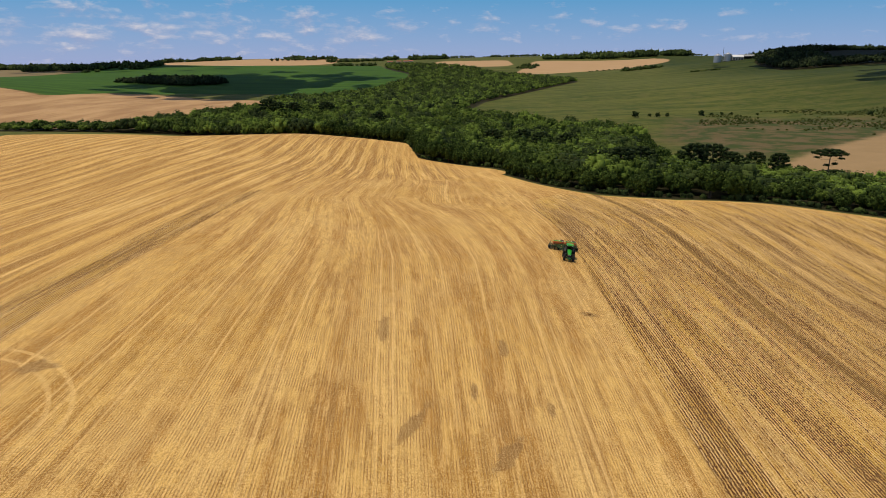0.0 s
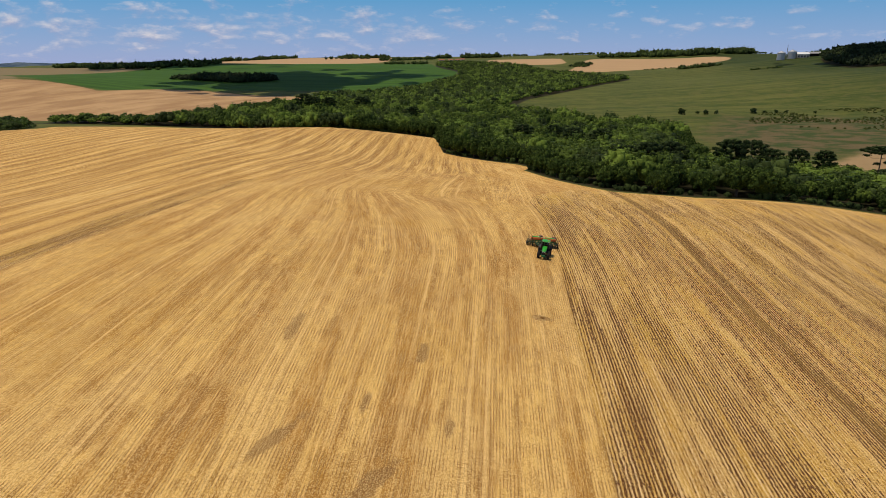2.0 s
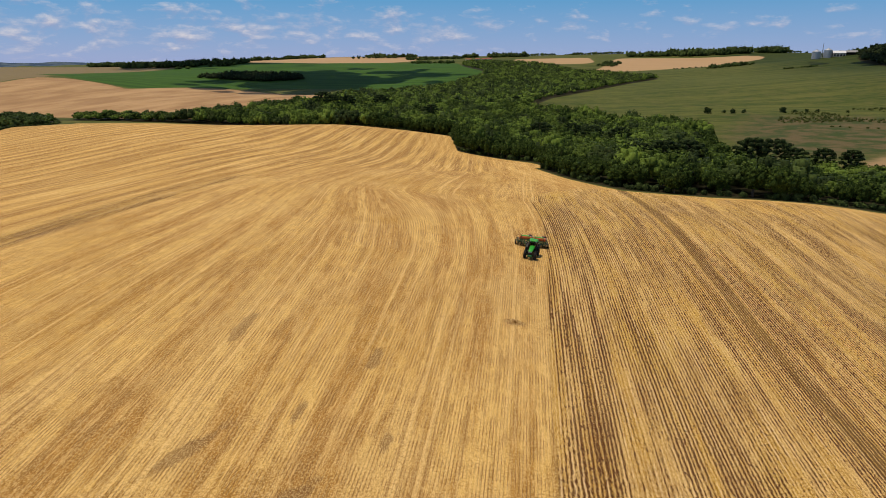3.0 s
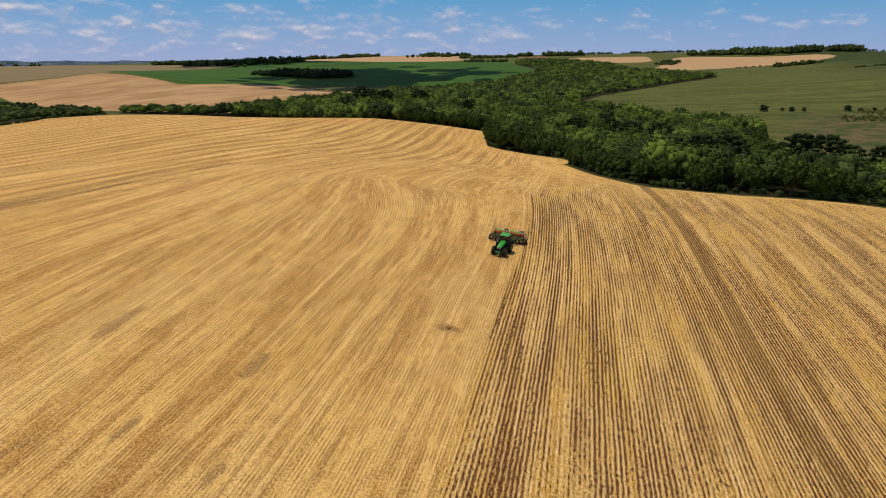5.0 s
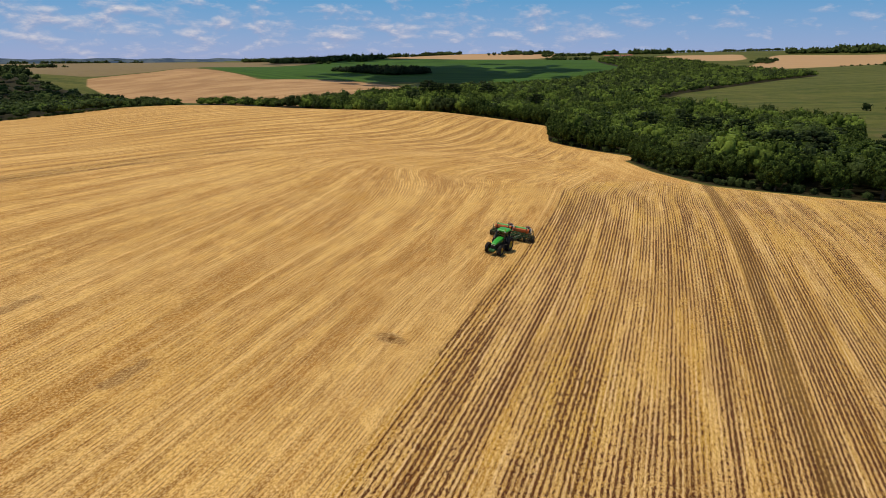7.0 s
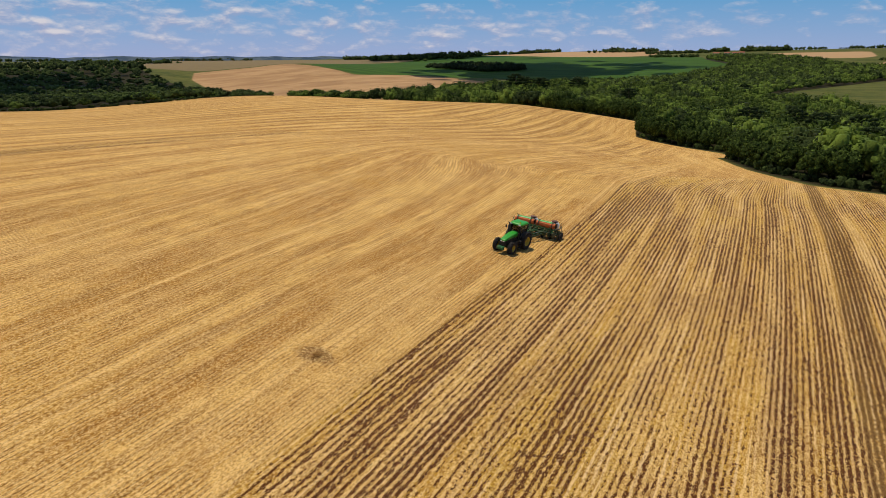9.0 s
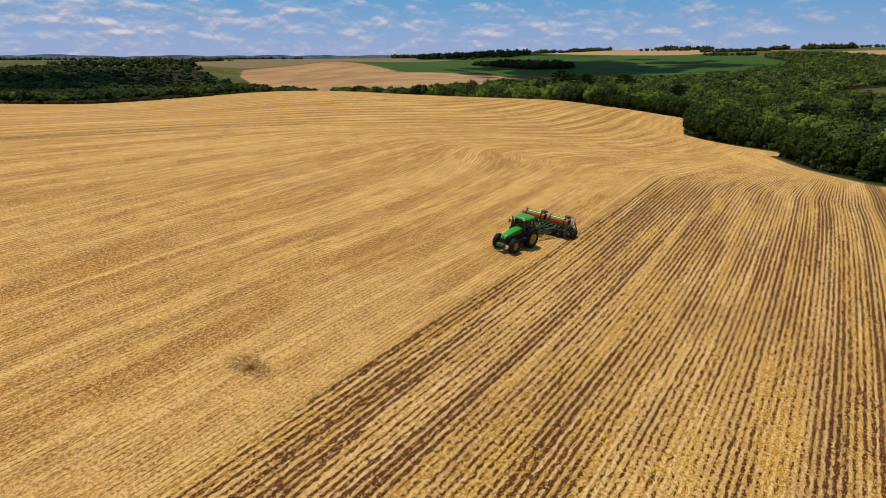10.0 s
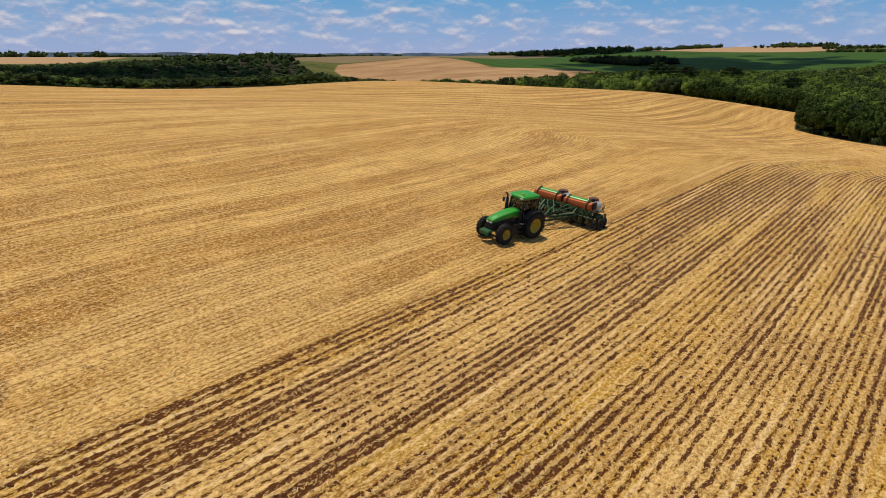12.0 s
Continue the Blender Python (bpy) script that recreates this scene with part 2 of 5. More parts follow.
def ground_material():
    k = Mat("land", 0.92, 0.0, 0.12)
    pos = k.place()
    sp = k.n("ShaderNodeSeparateXYZ")
    k.put(pos, sp.inputs[0])
    x, y = sp.outputs[0], sp.outputs[1]
    u, w = k.attr("row"), k.attr("sweep")

    def along(coord, other, a, b, seed=0.0):
        c = k.n("ShaderNodeCombineXYZ")
        k.put(k.math("MULTIPLY", coord, a), c.inputs[0])
        k.put(k.math("MULTIPLY", other, b), c.inputs[1])
        c.inputs[2].default_value = seed
        return c.outputs[0]

    wobble = k.noise(pos, 0.11, 3)
    fine = k.noise(pos, 3.2, 5, 0.7)
    grit = k.noise(along(u, y, 9.0, 4.6, 20.0), 1.0, 4, 0.72)
    mid = k.noise(pos, 0.35, 4, 0.6)
    jit = k.math("MULTIPLY", k.math("SUBTRACT", wobble, 0.5), 3.0)

    def region(name, soft=1.0, ragged=1.0):
        return k.step(k.math("ADD", k.attr(name), k.math("MULTIPLY", jit, ragged)), -soft, soft)

    # stubble: straw in combine-wide swaths along the rows
    uw = k.math("ADD", u, k.math("MULTIPLY", k.math("SUBTRACT", mid, 0.5), 0.5))
    swath = k.noise(along(uw, y, 0.21, 0.010), 1.0, 4, 0.60)
    streak = k.noise(along(uw, y, 0.9, 0.035, 4.0), 1.0, 6, 0.70)
    blot = k.noise(along(u, y, 0.10, 0.05, 6.0), 1.0, 5, 0.65)
    straw = k.mix(k.step(swath, 0.45, 0.55), (0.385, 0.180, 0.030), (0.70, 0.435, 0.138))
    straw = k.mix(k.math("MULTIPLY", k.step(blot, 0.48, 0.37), 0.60), straw, (0.31, 0.138, 0.026))
    straw = k.mix(k.math("MULTIPLY", k.step(streak, 0.52, 0.61), 0.5), straw, (0.74, 0.475, 0.185))
    straw = k.mix(k.math("MULTIPLY", k.step(streak, 0.47, 0.39), 0.7), straw, (0.25, 0.115, 0.028))
    windrow = k.noise(along(uw, y, 2.6, 0.12, 11.0), 1.0, 5, 0.7)
    straw = k.mix(k.math("MULTIPLY", k.step(windrow, 0.50, 0.60), 0.5), straw, (0.78, 0.51, 0.21))
    straw = k.mix(k.math("MULTIPLY", k.step(windrow, 0.49, 0.39), 0.6), straw, (0.29, 0.14, 0.038))
    chaff = k.step(k.noise(along(u, y, 0.075, 0.022, 23.0), 1.0, 4, 0.6), 0.52, 0.62)
    straw = k.mix(k.math("MULTIPLY", chaff, 0.5), straw, (0.72, 0.470, 0.180))
    gold = k.step(k.noise(pos, 0.03, 3), 0.42, 0.7)
    straw = k.mix(k.math("MULTIPLY", gold, 0.35), straw, (0.50, 0.27, 0.036))
    # drill lines, and wheel marks of the combine in pairs
    drill = k.math("SINE", k.math("MULTIPLY", u, 2 * math.pi / 0.36))
    drill = k.math("MULTIPLY", k.step(drill, 0.15, 0.9), k.step(k.noise(along(u, y, 0.5, 0.30, 9.0), 1.0, 5, 0.7), 0.40, 0.58))
    straw = k.mix(k.math("MULTIPLY", drill, 0.85), straw, (0.165, 0.075, 0.020))
    roam = k.math("ADD", u, k.math("MULTIPLY", k.math("SUBTRACT", k.noise(along(u, y, 0.02, 0.020, 1.0), 1.0, 2), 0.5), 1.6))
    pairs = k.math("ABSOLUTE", k.math("SUBTRACT", k.math("ABSOLUTE", k.math("SUBTRACT", k.math("FLOORED_MODULO", k.math("ADD", roam, 2.3), 7.9), 3.95)), 1.05))
    here = k.step(k.noise(along(roam, y, 0.11, 0.010, 2.0), 1.0, 2), 0.44, 0.54)
    marks = k.math("MULTIPLY", k.step(pairs, 0.26, 0.10), here)
    straw = k.mix(k.math("MULTIPLY", marks, 0.55), straw, (0.78, 0.52, 0.225))
    rims = k.math("MULTIPLY", k.step(k.math("ABSOLUTE", k.math("SUBTRACT", pairs, 0.5)), 0.2, 0.05), k.math("MULTIPLY", here, k.step(streak, 0.44, 0.58)))
    straw = k.mix(k.math("MULTIPLY", rims, 0.6), straw, (0.26, 0.125, 0.04))

    reach = k.math("SQRT", k.math("ADD", k.math("POWER", k.math("ADD", x, 64.0), 2.0), k.math("POWER", k.math("SUBTRACT", y, 58.0), 2.0)))
    ring = k.math("ABSOLUTE", k.math("SUBTRACT", k.math("ABSOLUTE", k.math("SUBTRACT", k.math("ADD", reach, k.math("MULTIPLY", jit, 0.12)), 20.8)), 1.25))
    ring = k.math("MULTIPLY", k.step(ring, 0.45, 0.15), k.math("MULTIPLY", k.step(x, -63.0, -58.0), k.step(y, 56.0, 64.0)))
    straw = k.mix(k.math("MULTIPLY", ring, 0.55), straw, (0.76, 0.50, 0.21))

    # headland: tracks that follow the field's edge round
    rim = k.attr("stubble")
    loops = k.noise(along(k.math("ADD", rim, k.math("MULTIPLY", jit, 0.8)), x, 0.34, 0.02, 2.0), 1.0, 5, 0.65)
    cross = k.noise(along(rim, x, 0.08, 0.05, 8.0), 1.0, 5, 0.65)
    head = k.mix(k.step(k.math("ADD", k.math("MULTIPLY", loops, 0.6), k.math("MULTIPLY", cross, 0.4)), 0.42, 0.58), (0.46, 0.23, 0.055), (0.72, 0.465, 0.17))
    head = k.mix(k.math("MULTIPLY", k.step(loops, 0.58, 0.68), 0.6), head, (0.80, 0.56, 0.26))
    verge = k.math("MULTIPLY", k.step(rim, 34.0, 14.0), 0.55)
    straw = k.mix(k.math("MULTIPLY", region("headland", 9.0, 4.0), verge), straw, head)

    # sown strips: red soil in furrows between rows of straw
    soil = k.mix(fine, (0.030, 0.008, 0.002), (0.130, 0.038, 0.010))
    bend = k.math("MULTIPLY", k.math("SUBTRACT", k.noise(pos, 0.8, 3), 0.5), 0.30)
    stray = k.math("MULTIPLY", k.math("SUBTRACT", k.noise(along(u, y, 0.85, 0.004, 6.0), 1.0, 2), 0.5), 0.45)
    furrow = k.math("SINE", k.math("MULTIPLY", k.math("ADD", k.math("ADD", u, stray), bend), 2 * math.pi / 0.47))
    each = k.noise(along(u, y, 2.13, 0.012, 1.0), 1.0, 2)
    deep = k.math("MINIMUM", k.noise(along(u, y, 0.30, 0.020, 7.0), 1.0, 5, 0.68), 0.56)
    clod = k.noise(along(u, y, 2.4, 1.1, 3.0), 1.0, 5, 0.75)
    broken = k.math("ADD", k.math("MULTIPLY", clod, 18.0), k.math("ADD", k.math("MULTIPLY", deep, 17.0), k.math("ADD", k.math("MULTIPLY", each, 6.0), k.math("MULTIPLY", k.math("MULTIPLY", k.step(u, 41.0, 34.0), k.step(u, 20.0, 30.0)), 0.5))))
    ease = k.math("MULTIPLY", k.step(y, 195.0, 225.0), 1.0)
    cut = k.step(k.math("SUBTRACT", k.math("ADD", k.math("MULTIPLY", furrow, 1.6), broken), ease), 20.95, 21.4)
    inside_sown = region("sown", 0.25, 0.10)
    sown = k.math("MULTIPLY", inside_sown, cut)
    band = k.noise(along(u, y, 0.33, 0.010, 5.0), 1.0, 3)
    pale = k.mix(k.step(band, 0.42, 0.58), (0.50, 0.275, 0.042), (0.62, 0.385, 0.130))
    pale = k.mix(k.math("MULTIPLY", k.step(k.noise(along(u, y, 0.12, 0.03, 14.0), 1.0, 4), 0.50, 0.64), 0.6), pale, (0.52, 0.31, 0.026))
    pale = k.mix(k.math("MULTIPLY", k.step(k.noise(along(u, y, 0.20, 0.045, 17.0), 1.0, 5, 0.65), 0.50, 0.38), 0.7), pale, (0.30, 0.150, 0.038))
    ridge = k.math("MULTIPLY", k.step(furrow, 0.1, -0.8), k.step(clod, 0.42, 0.56))
    pale = k.mix(k.math("MULTIPLY", ridge, 0.6), pale, (0.82, 0.59, 0.29))
    heap = k.math("MULTIPLY", k.step(k.noise(along(u, y, 2.13, 0.05, 21.0), 1.0, 3), 0.53, 0.62), k.step(furrow, 0.3, -0.6))
    pale = k.mix(k.math("MULTIPLY", heap, 0.7), pale, (0.82, 0.60, 0.34))
    pale = k.mix(k.math("MULTIPLY", k.step(clod, 0.48, 0.38), 0.65), pale, (0.27, 0.13, 0.045))
    ground = k.mix(inside_sown, straw, pale)
    lane = k.math("SUBTRACT", u, k.math("ADD", 66.1, k.math("MULTIPLY", k.step(y, 118.0, 88.0), 2.2)))
    lane = k.math("ABSOLUTE", k.math("ADD", lane, k.math("MULTIPLY", jit, 0.12)))
    lane_west = k.math("ABSOLUTE", k.math("ADD", k.math("ADD", x, 65.2), k.math("MULTIPLY", jit, 0.3)))
    worn = k.math("MAXIMUM", k.step(lane, 1.9, 1.0), k.math("MULTIPLY", k.math("MULTIPLY", k.step(lane_west, 3.2, 0.6), 0.22), k.step(y, 195.0, 150.0)))
    bare = k.math("MULTIPLY", worn, k.step(k.math("ADD", fine, k.math("MULTIPLY", furrow, 0.10)), 0.34, 0.50))
    for cx, cy, a, b, turn in DAMP:
        c, s = math.cos(radians(turn)), math.sin(radians(turn))
        dx, dy = k.math("SUBTRACT", x, cx), k.math("SUBTRACT", y, cy)
        p = k.math("DIVIDE", k.math("ADD", k.math("MULTIPLY", dx, c), k.math("MULTIPLY", dy, s)), a)
        q = k.math("DIVIDE", k.math("SUBTRACT", k.math("MULTIPLY", dy, c), k.math("MULTIPLY", dx, s)), b)
        d = k.math("SQRT", k.math("ADD", k.math("MULTIPLY", p, p), k.math("MULTIPLY", q, q)))
        d = k.math("ADD", d, k.math("MULTIPLY", k.math("SUBTRACT", mid, 0.5), 2.6))
        dk = k.math("MULTIPLY", k.step(d, 1.15, 0.7), k.step(k.math("ADD", fine, k.math("MULTIPLY", streak, 0.5)), 0.50, 0.76))
        ground = k.mix(k.math("MULTIPLY", dk, 0.8), ground, (0.165, 0.078, 0.028))
    # the long swaths of the western slope
    wv = k.math("ADD", w, k.math("MULTIPLY", jit, 0.15))
    sweep = k.math("SINE", k.math("MULTIPLY", wv, 2 * math.pi / 8.2))
    rough = k.math("MULTIPLY", k.noise(along(w, y, 0.16, 0.009), 1.0, 5), 6.0)
    swept = k.mix(k.step(k.math("ADD", sweep, rough), 2.0, 4.0), (0.315, 0.146, 0.026), (0.61, 0.365, 0.105))
    lines = k.noise(along(w, y, 0.7, 0.014, 3.0), 1.0, 5, 0.7)
    swept = k.mix(k.math("MULTIPLY", k.step(lines, 0.51, 0.57), 0.75), swept, (0.23, 0.11, 0.030))
    swept = k.mix(k.math("MULTIPLY", k.step(lines, 0.48, 0.40), 0.65), swept, (0.77, 0.52, 0.22))
    ground = k.mix(region("swept", 4.0, 2.0), ground, swept)
    ground = k.mix(k.math("MULTIPLY", k.math("MULTIPLY", region("headland", 9.0, 4.0), region("swept", 8.0, 2.0)), verge), ground, head)
    # chopped straw at stem scale
    ground = k.mix(k.math("MULTIPLY", k.step(fine, 0.53, 0.59), 0.35), ground, (0.84, 0.58, 0.26))
    ground = k.mix(k.math("MULTIPLY", k.step(fine, 0.46, 0.40), 0.45), ground, (0.23, 0.10, 0.020))
    ground = k.mix(k.math("MULTIPLY", k.step(grit, 0.52, 0.57), 0.50), ground, (0.86, 0.64, 0.32))
    ground = k.mix(k.math("MULTIPLY", k.step(grit, 0.47, 0.40), 0.50), ground, (0.15, 0.066, 0.014))
    ground = k.vec("MULTIPLY", ground, (0.945, 0.926, 0.862))
    cover = k.math("MULTIPLY", k.math("MAXIMUM", k.step(grit, 0.56, 0.60), k.step(k.noise(along(u, y, 5.0, 2.2, 12.0), 1.0, 4, 0.7), 0.57, 0.61)), 0.72)
    turned = k.math("MULTIPLY", sown, k.math("SUBTRACT", 1.0, cover))
    ground = k.mix(k.math("MULTIPLY", turned, 0.97), ground, soil)
    ground = k.mix(k.math("MULTIPLY", bare, 0.85), ground, k.mix(fine, (0.055, 0.024, 0.007), (0.165, 0.080, 0.024)))

    # grass of the valley and pasture
    g1 = k.noise(along(x, y, 0.006, 0.03), 1.0, 5, 0.6)
    g2 = k.noise(pos, 0.05, 5, 0.65)
    g3 = k.noise(along(x, y, 0.05, 0.16, 3.0), 1.0, 5, 0.7)
    grass = k.mix(k.step(k.math("ADD", k.math("MULTIPLY", g1, 0.5), k.math("MULTIPLY", g3, 0.5)), 0.40, 0.60), (0.042, 0.062, 0.010), (0.105, 0.108, 0.025))
    grass = k.mix(k.math("MULTIPLY", k.step(g2, 0.5, 0.66), 0.45), grass, (0.13, 0.11, 0.040))
    # eastern pasture: greener, and darkened in colour for cloud shade and lens falloff
    east_grass = k.mix(k.step(g1, 0.38, 0.62), (0.015, 0.030, 0.005), (0.038, 0.052, 0.010))
    grass = k.mix(k.math("MULTIPLY", k.step(k.math("SUBTRACT", x, k.math("MULTIPLY", y, 0.15)), 230.0, 560.0), 0.85), grass, east_grass)
    scrub = k.mix(k.step(g2, 0.40, 0.60), (0.040, 0.058, 0.014), (0.115, 0.085, 0.040))
    grass = k.mix(region("scrub", 30.0, 8.0), grass, scrub)
    # floor of leaf litter, darkened in colour for tree shade, reaching past the trees
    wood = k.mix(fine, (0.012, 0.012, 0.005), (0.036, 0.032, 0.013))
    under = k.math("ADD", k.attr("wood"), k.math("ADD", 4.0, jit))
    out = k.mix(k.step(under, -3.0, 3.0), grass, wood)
    soy = k.mix(k.step(g1, 0.3, 0.7), (0.024, 0.066, 0.007), (0.046, 0.105, 0.011))
    out = k.mix(region("soy", 4.0, 2.0), out, soy)
    ripe = k.mix(k.step(k.noise(along(x, y, 0.03, 0.008), 1.0, 5), 0.35, 0.68), (0.30, 0.175, 0.085), (0.43, 0.27, 0.135))
    ripe = k.mix(k.math("MULTIPLY", k.step(k.noise(along(x, y, 0.14, 0.02, 2.0), 1.0, 3), 0.60, 0.70), 0.6), ripe, (0.24, 0.145, 0.065))
    out = k.mix(region("ripe", 2.0, 1.0), out, ripe)
    fallow = k.mix(g2, (0.15, 0.11, 0.06), (0.22, 0.17, 0.085))
    out = k.mix(region("fallow", 6.0, 3.0), out, fallow)
    out = k.mix(region("bare", 6.0, 3.0), out, k.mix(g2, (0.23, 0.155, 0.075), (0.33, 0.22, 0.115)))
    tan = k.mix(g1, (0.34, 0.215, 0.115), (0.44, 0.29, 0.155))
    out = k.mix(region("tan", 6.0, 3.0), out, tan)
    out = k.mix(region("stubble", 0.5, 0.4), out, ground)
    h = k.math("ADD", k.math("MULTIPLY", grit, 0.5), k.math("SUBTRACT", k.math("MULTIPLY", fine, 0.7), k.math("MULTIPLY", sown, 0.6)))
    k.bump(h, 0.7, 0.14)
    return k.colour(out)


SOWN = [(31.9, -80), (31.6, 90), (31.9, 118), (32.5, 150), (32.0, 175), (29.0, 205), (33, 228), (48, 262), (60, 262), (92, 238), (125, 230), (165, 222), (230, 190), (320, 40), (320, -80)]
SOWN_WEST = [(-61.6, -60), (-62.5, 100), (-61.5, 136), (-61, 180), (-60, 215), (-64, 215), (-69, 180), (-71, 136), (-72, 105), (-72, -60)]
SWEPT = [(-60, 225), (-48, 262), (-20, 285), (6, 310), (30, 352), (36, 380), (-17, 445), (-30, 520), (-120, 520), (-340, 470), (-340, -90), (-72, -90), (-72, 100), (-70, 150)]
HEADLAND = [(-75, 232), (-30, 212), (30, 203), (66, 204), (110, 219), (170, 218), (170, 240), (60, 300), (45, 390), (-10, 455), (-26, 500), (-62, 510), (-66, 480), (-48, 430), (-22, 380), (-6, 330), (-14, 290), (-34, 272), (-60, 262)]
# stained patches: centre, half-widths, turn
DAMP = [(-9.3, 92.9, 1.0, 4.6, 4), (9.4, 89.9, 0.8, 3.2, 0), (7.8, 63.8, 0.9, 3.8, -28), (-3.7, 67.5, 0.9, 5.0, -22), (4.2, 76.8, 0.6, 2.2, 0), (14.2, 74.2, 0.6, 2.2, 0), (26.4, 107.8, 1.8, 1.0, 0), (-53, 75, 2.4, 1.6, 20)]
WOOD_MAIN = [(-16, 442), (6, 425), (34, 402), (45, 378), (37, 360), (51, 308), (68, 268), (93, 249), (120, 243), (165, 236), (238, 208), (330, 90), (390, 150), (330, 240), (262, 300), (205, 345), (172, 380), (150, 450),
             (170, 570), (110, 640), (40, 720), (20, 810), (60, 1000), (190, 1280), (337, 1640), (330, 1730), (260, 2050), (222, 2260), (120, 2560), (20, 2700), (-100, 2840), (-250, 2900), (-240, 2760), (-200, 2345), (-145, 2120), (-100, 1960), (-80, 1660), (-105, 1560), (-145, 1320), (-195, 1270), (-235, 1140), (-300, 1095), (-225, 1000),
             (-225, 800), (-238, 690), (-300, 625), (-330, 628), (-425, 640), (-425, 612), (-300, 588), (-240, 572), (-190, 540), (-110, 522), (-62, 506), (-29, 498)]
WOOD_WEST = [(-308, 60), (-300, 196), (-309, 286), (-306, 384), (-330, 425), (-400, 560), (-440, 610), (-470, 640), (-560, 650), (-760, 720), (-1000, 860), (-1250, 760), (-1300, 300), (-1100, 0), (-600, -100)]
WOOD_HILL = [(775, 1490), (900, 1470), (1200, 1300), (1700, 1400), (1700, 2300), (1300, 2300), (1040, 2100), (885, 1880), (840, 1760)]
PLANTATION = [(-720, 1440), (-560, 1430), (-500, 1520), (-560, 1640), (-700, 1620)]
THICKET = [(255, 640), (290, 738), (330, 750), (405, 756), (502, 738), (680, 680), (640, 560), (480, 500), (365, 530), (348, 553), (314, 581), (275, 608)]
SCRUB = [(190, 560), (250, 700), (420, 680), (620, 620), (700, 450), (420, 480), (260, 430), (190, 440)]


def flat_sheet(name, mat):
    ny, nx = gx.shape
    me = bpy.data.meshes.new(name)
    me.vertices.add(nx * ny)
    co = np.stack((gx, gy, gz), -1).reshape(-1, 3)
    me.vertices.foreach_set("co", co.ravel())
    i = np.arange(nx * ny).reshape(ny, nx)
    quads = np.stack((i[:-1, :-1], i[:-1, 1:], i[1:, 1:], i[1:, :-1]), -1).reshape(-1, 4)
    me.loops.add(quads.size)
    me.loops.foreach_set("vertex_index", quads.ravel())
    me.polygons.add(len(quads))
    me.polygons.foreach_set("loop_start", np.arange(0, quads.size, 4))
    me.polygons.foreach_set("use_smooth", np.ones(len(quads), bool))
    me.update(calc_edges=True)
    me.materials.append(mat)
    px, py = co[:, 0], co[:, 1]

    def store(key, v):
        me.attributes.new(key, "FLOAT", "POINT").data.foreach_set("value", np.asarray(v, np.float32))

    def most(*polys):
        return np.max([inside(p, px, py) for p in polys], 0)

    store("row", field_rows(px, py))
    store("sweep", sweep_rows(px, py))
    store("stubble", inside(STUBBLE, px, py))
    store("sown", most(SOWN, SOWN_WEST))
    store("swept", inside(SWEPT, px, py))
    store("headland", inside(HEADLAND, px, py))
    store("soy", inside(SOY, px, py))
    store("ripe", inside(RIPE_HILL, px, py))
    store("fallow", inside(FALLOW, px, py))
    store("bare", inside(BARE_EAST, px, py))
    store("tan", most(TAN_FAR, TAN_MID, TAN_EAST, TAN_WEST))
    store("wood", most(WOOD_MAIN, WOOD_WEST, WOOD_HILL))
    store("scrub", inside(SCRUB, px, py))
    return new(name, me)


def sweep_rows(x, y):
    """Rows of the western slope, nearly along y, easing west over the crest."""
    return x + 13 * ramp(y, 230, 480)


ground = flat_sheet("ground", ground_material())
tagged(ground, "rolling farmland of golden stubble, green crops and pasture", "ground", kind="structure")


# low ridges closing the distance, blue with haze painted into their colour
def build_ridge(name, dist, low_az, high_az, top, swing, seed, mat):
    """A long hill: a strip of rising and falling ground, seen from its near slope."""
    rings = []
    n = 160
    for i in range(n + 1):
        a = radians(low_az + (high_az - low_az) * i / n)
        h = top + swing * noise.fractal(Vector((i * 0.11, seed, 0.0)), 0.9, 2.0, 5)
        fade = min(1.0, i / 14, (n - i) / 14)
        for d, z in ((dist - 260, -40.0), (dist - 130, -14 + 0.45 * h * fade), (dist - 40, h * fade * 0.9 - 3), (dist, h * fade), (dist + 90, -40.0)):
            rings.append((math.sin(a) * d, math.cos(a) * d, z))
    f = []
    for i in range(n):
        for j in range(4):
            p = i * 5 + j
            f += [(p, p + 5, p + 1), (p + 1, p + 5, p + 6)]
    ob = new(name, tri_mesh(name, np.array(rings), np.array(f), mat, True))
    return tagged(ob, "low wooded ridge far off on the horizon, painted blue with haze", "hill", kind="structure")


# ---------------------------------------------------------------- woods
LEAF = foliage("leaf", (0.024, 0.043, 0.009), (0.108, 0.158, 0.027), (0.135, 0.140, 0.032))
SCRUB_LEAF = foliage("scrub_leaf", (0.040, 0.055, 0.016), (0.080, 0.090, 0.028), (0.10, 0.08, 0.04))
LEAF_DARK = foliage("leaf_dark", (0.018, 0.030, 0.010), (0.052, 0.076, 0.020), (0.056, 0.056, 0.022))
# leaf colour darkened to carry cloud shade on the hill and plantation
LEAF_SHADED = foliage("leaf_shaded", (0.010, 0.017, 0.008), (0.026, 0.038, 0.014), (0.03, 0.03, 0.015))
BARK = paint("bark", (0.11, 0.08, 0.055), 0.9, dirt=0.4, dust=(0.16, 0.14, 0.11))


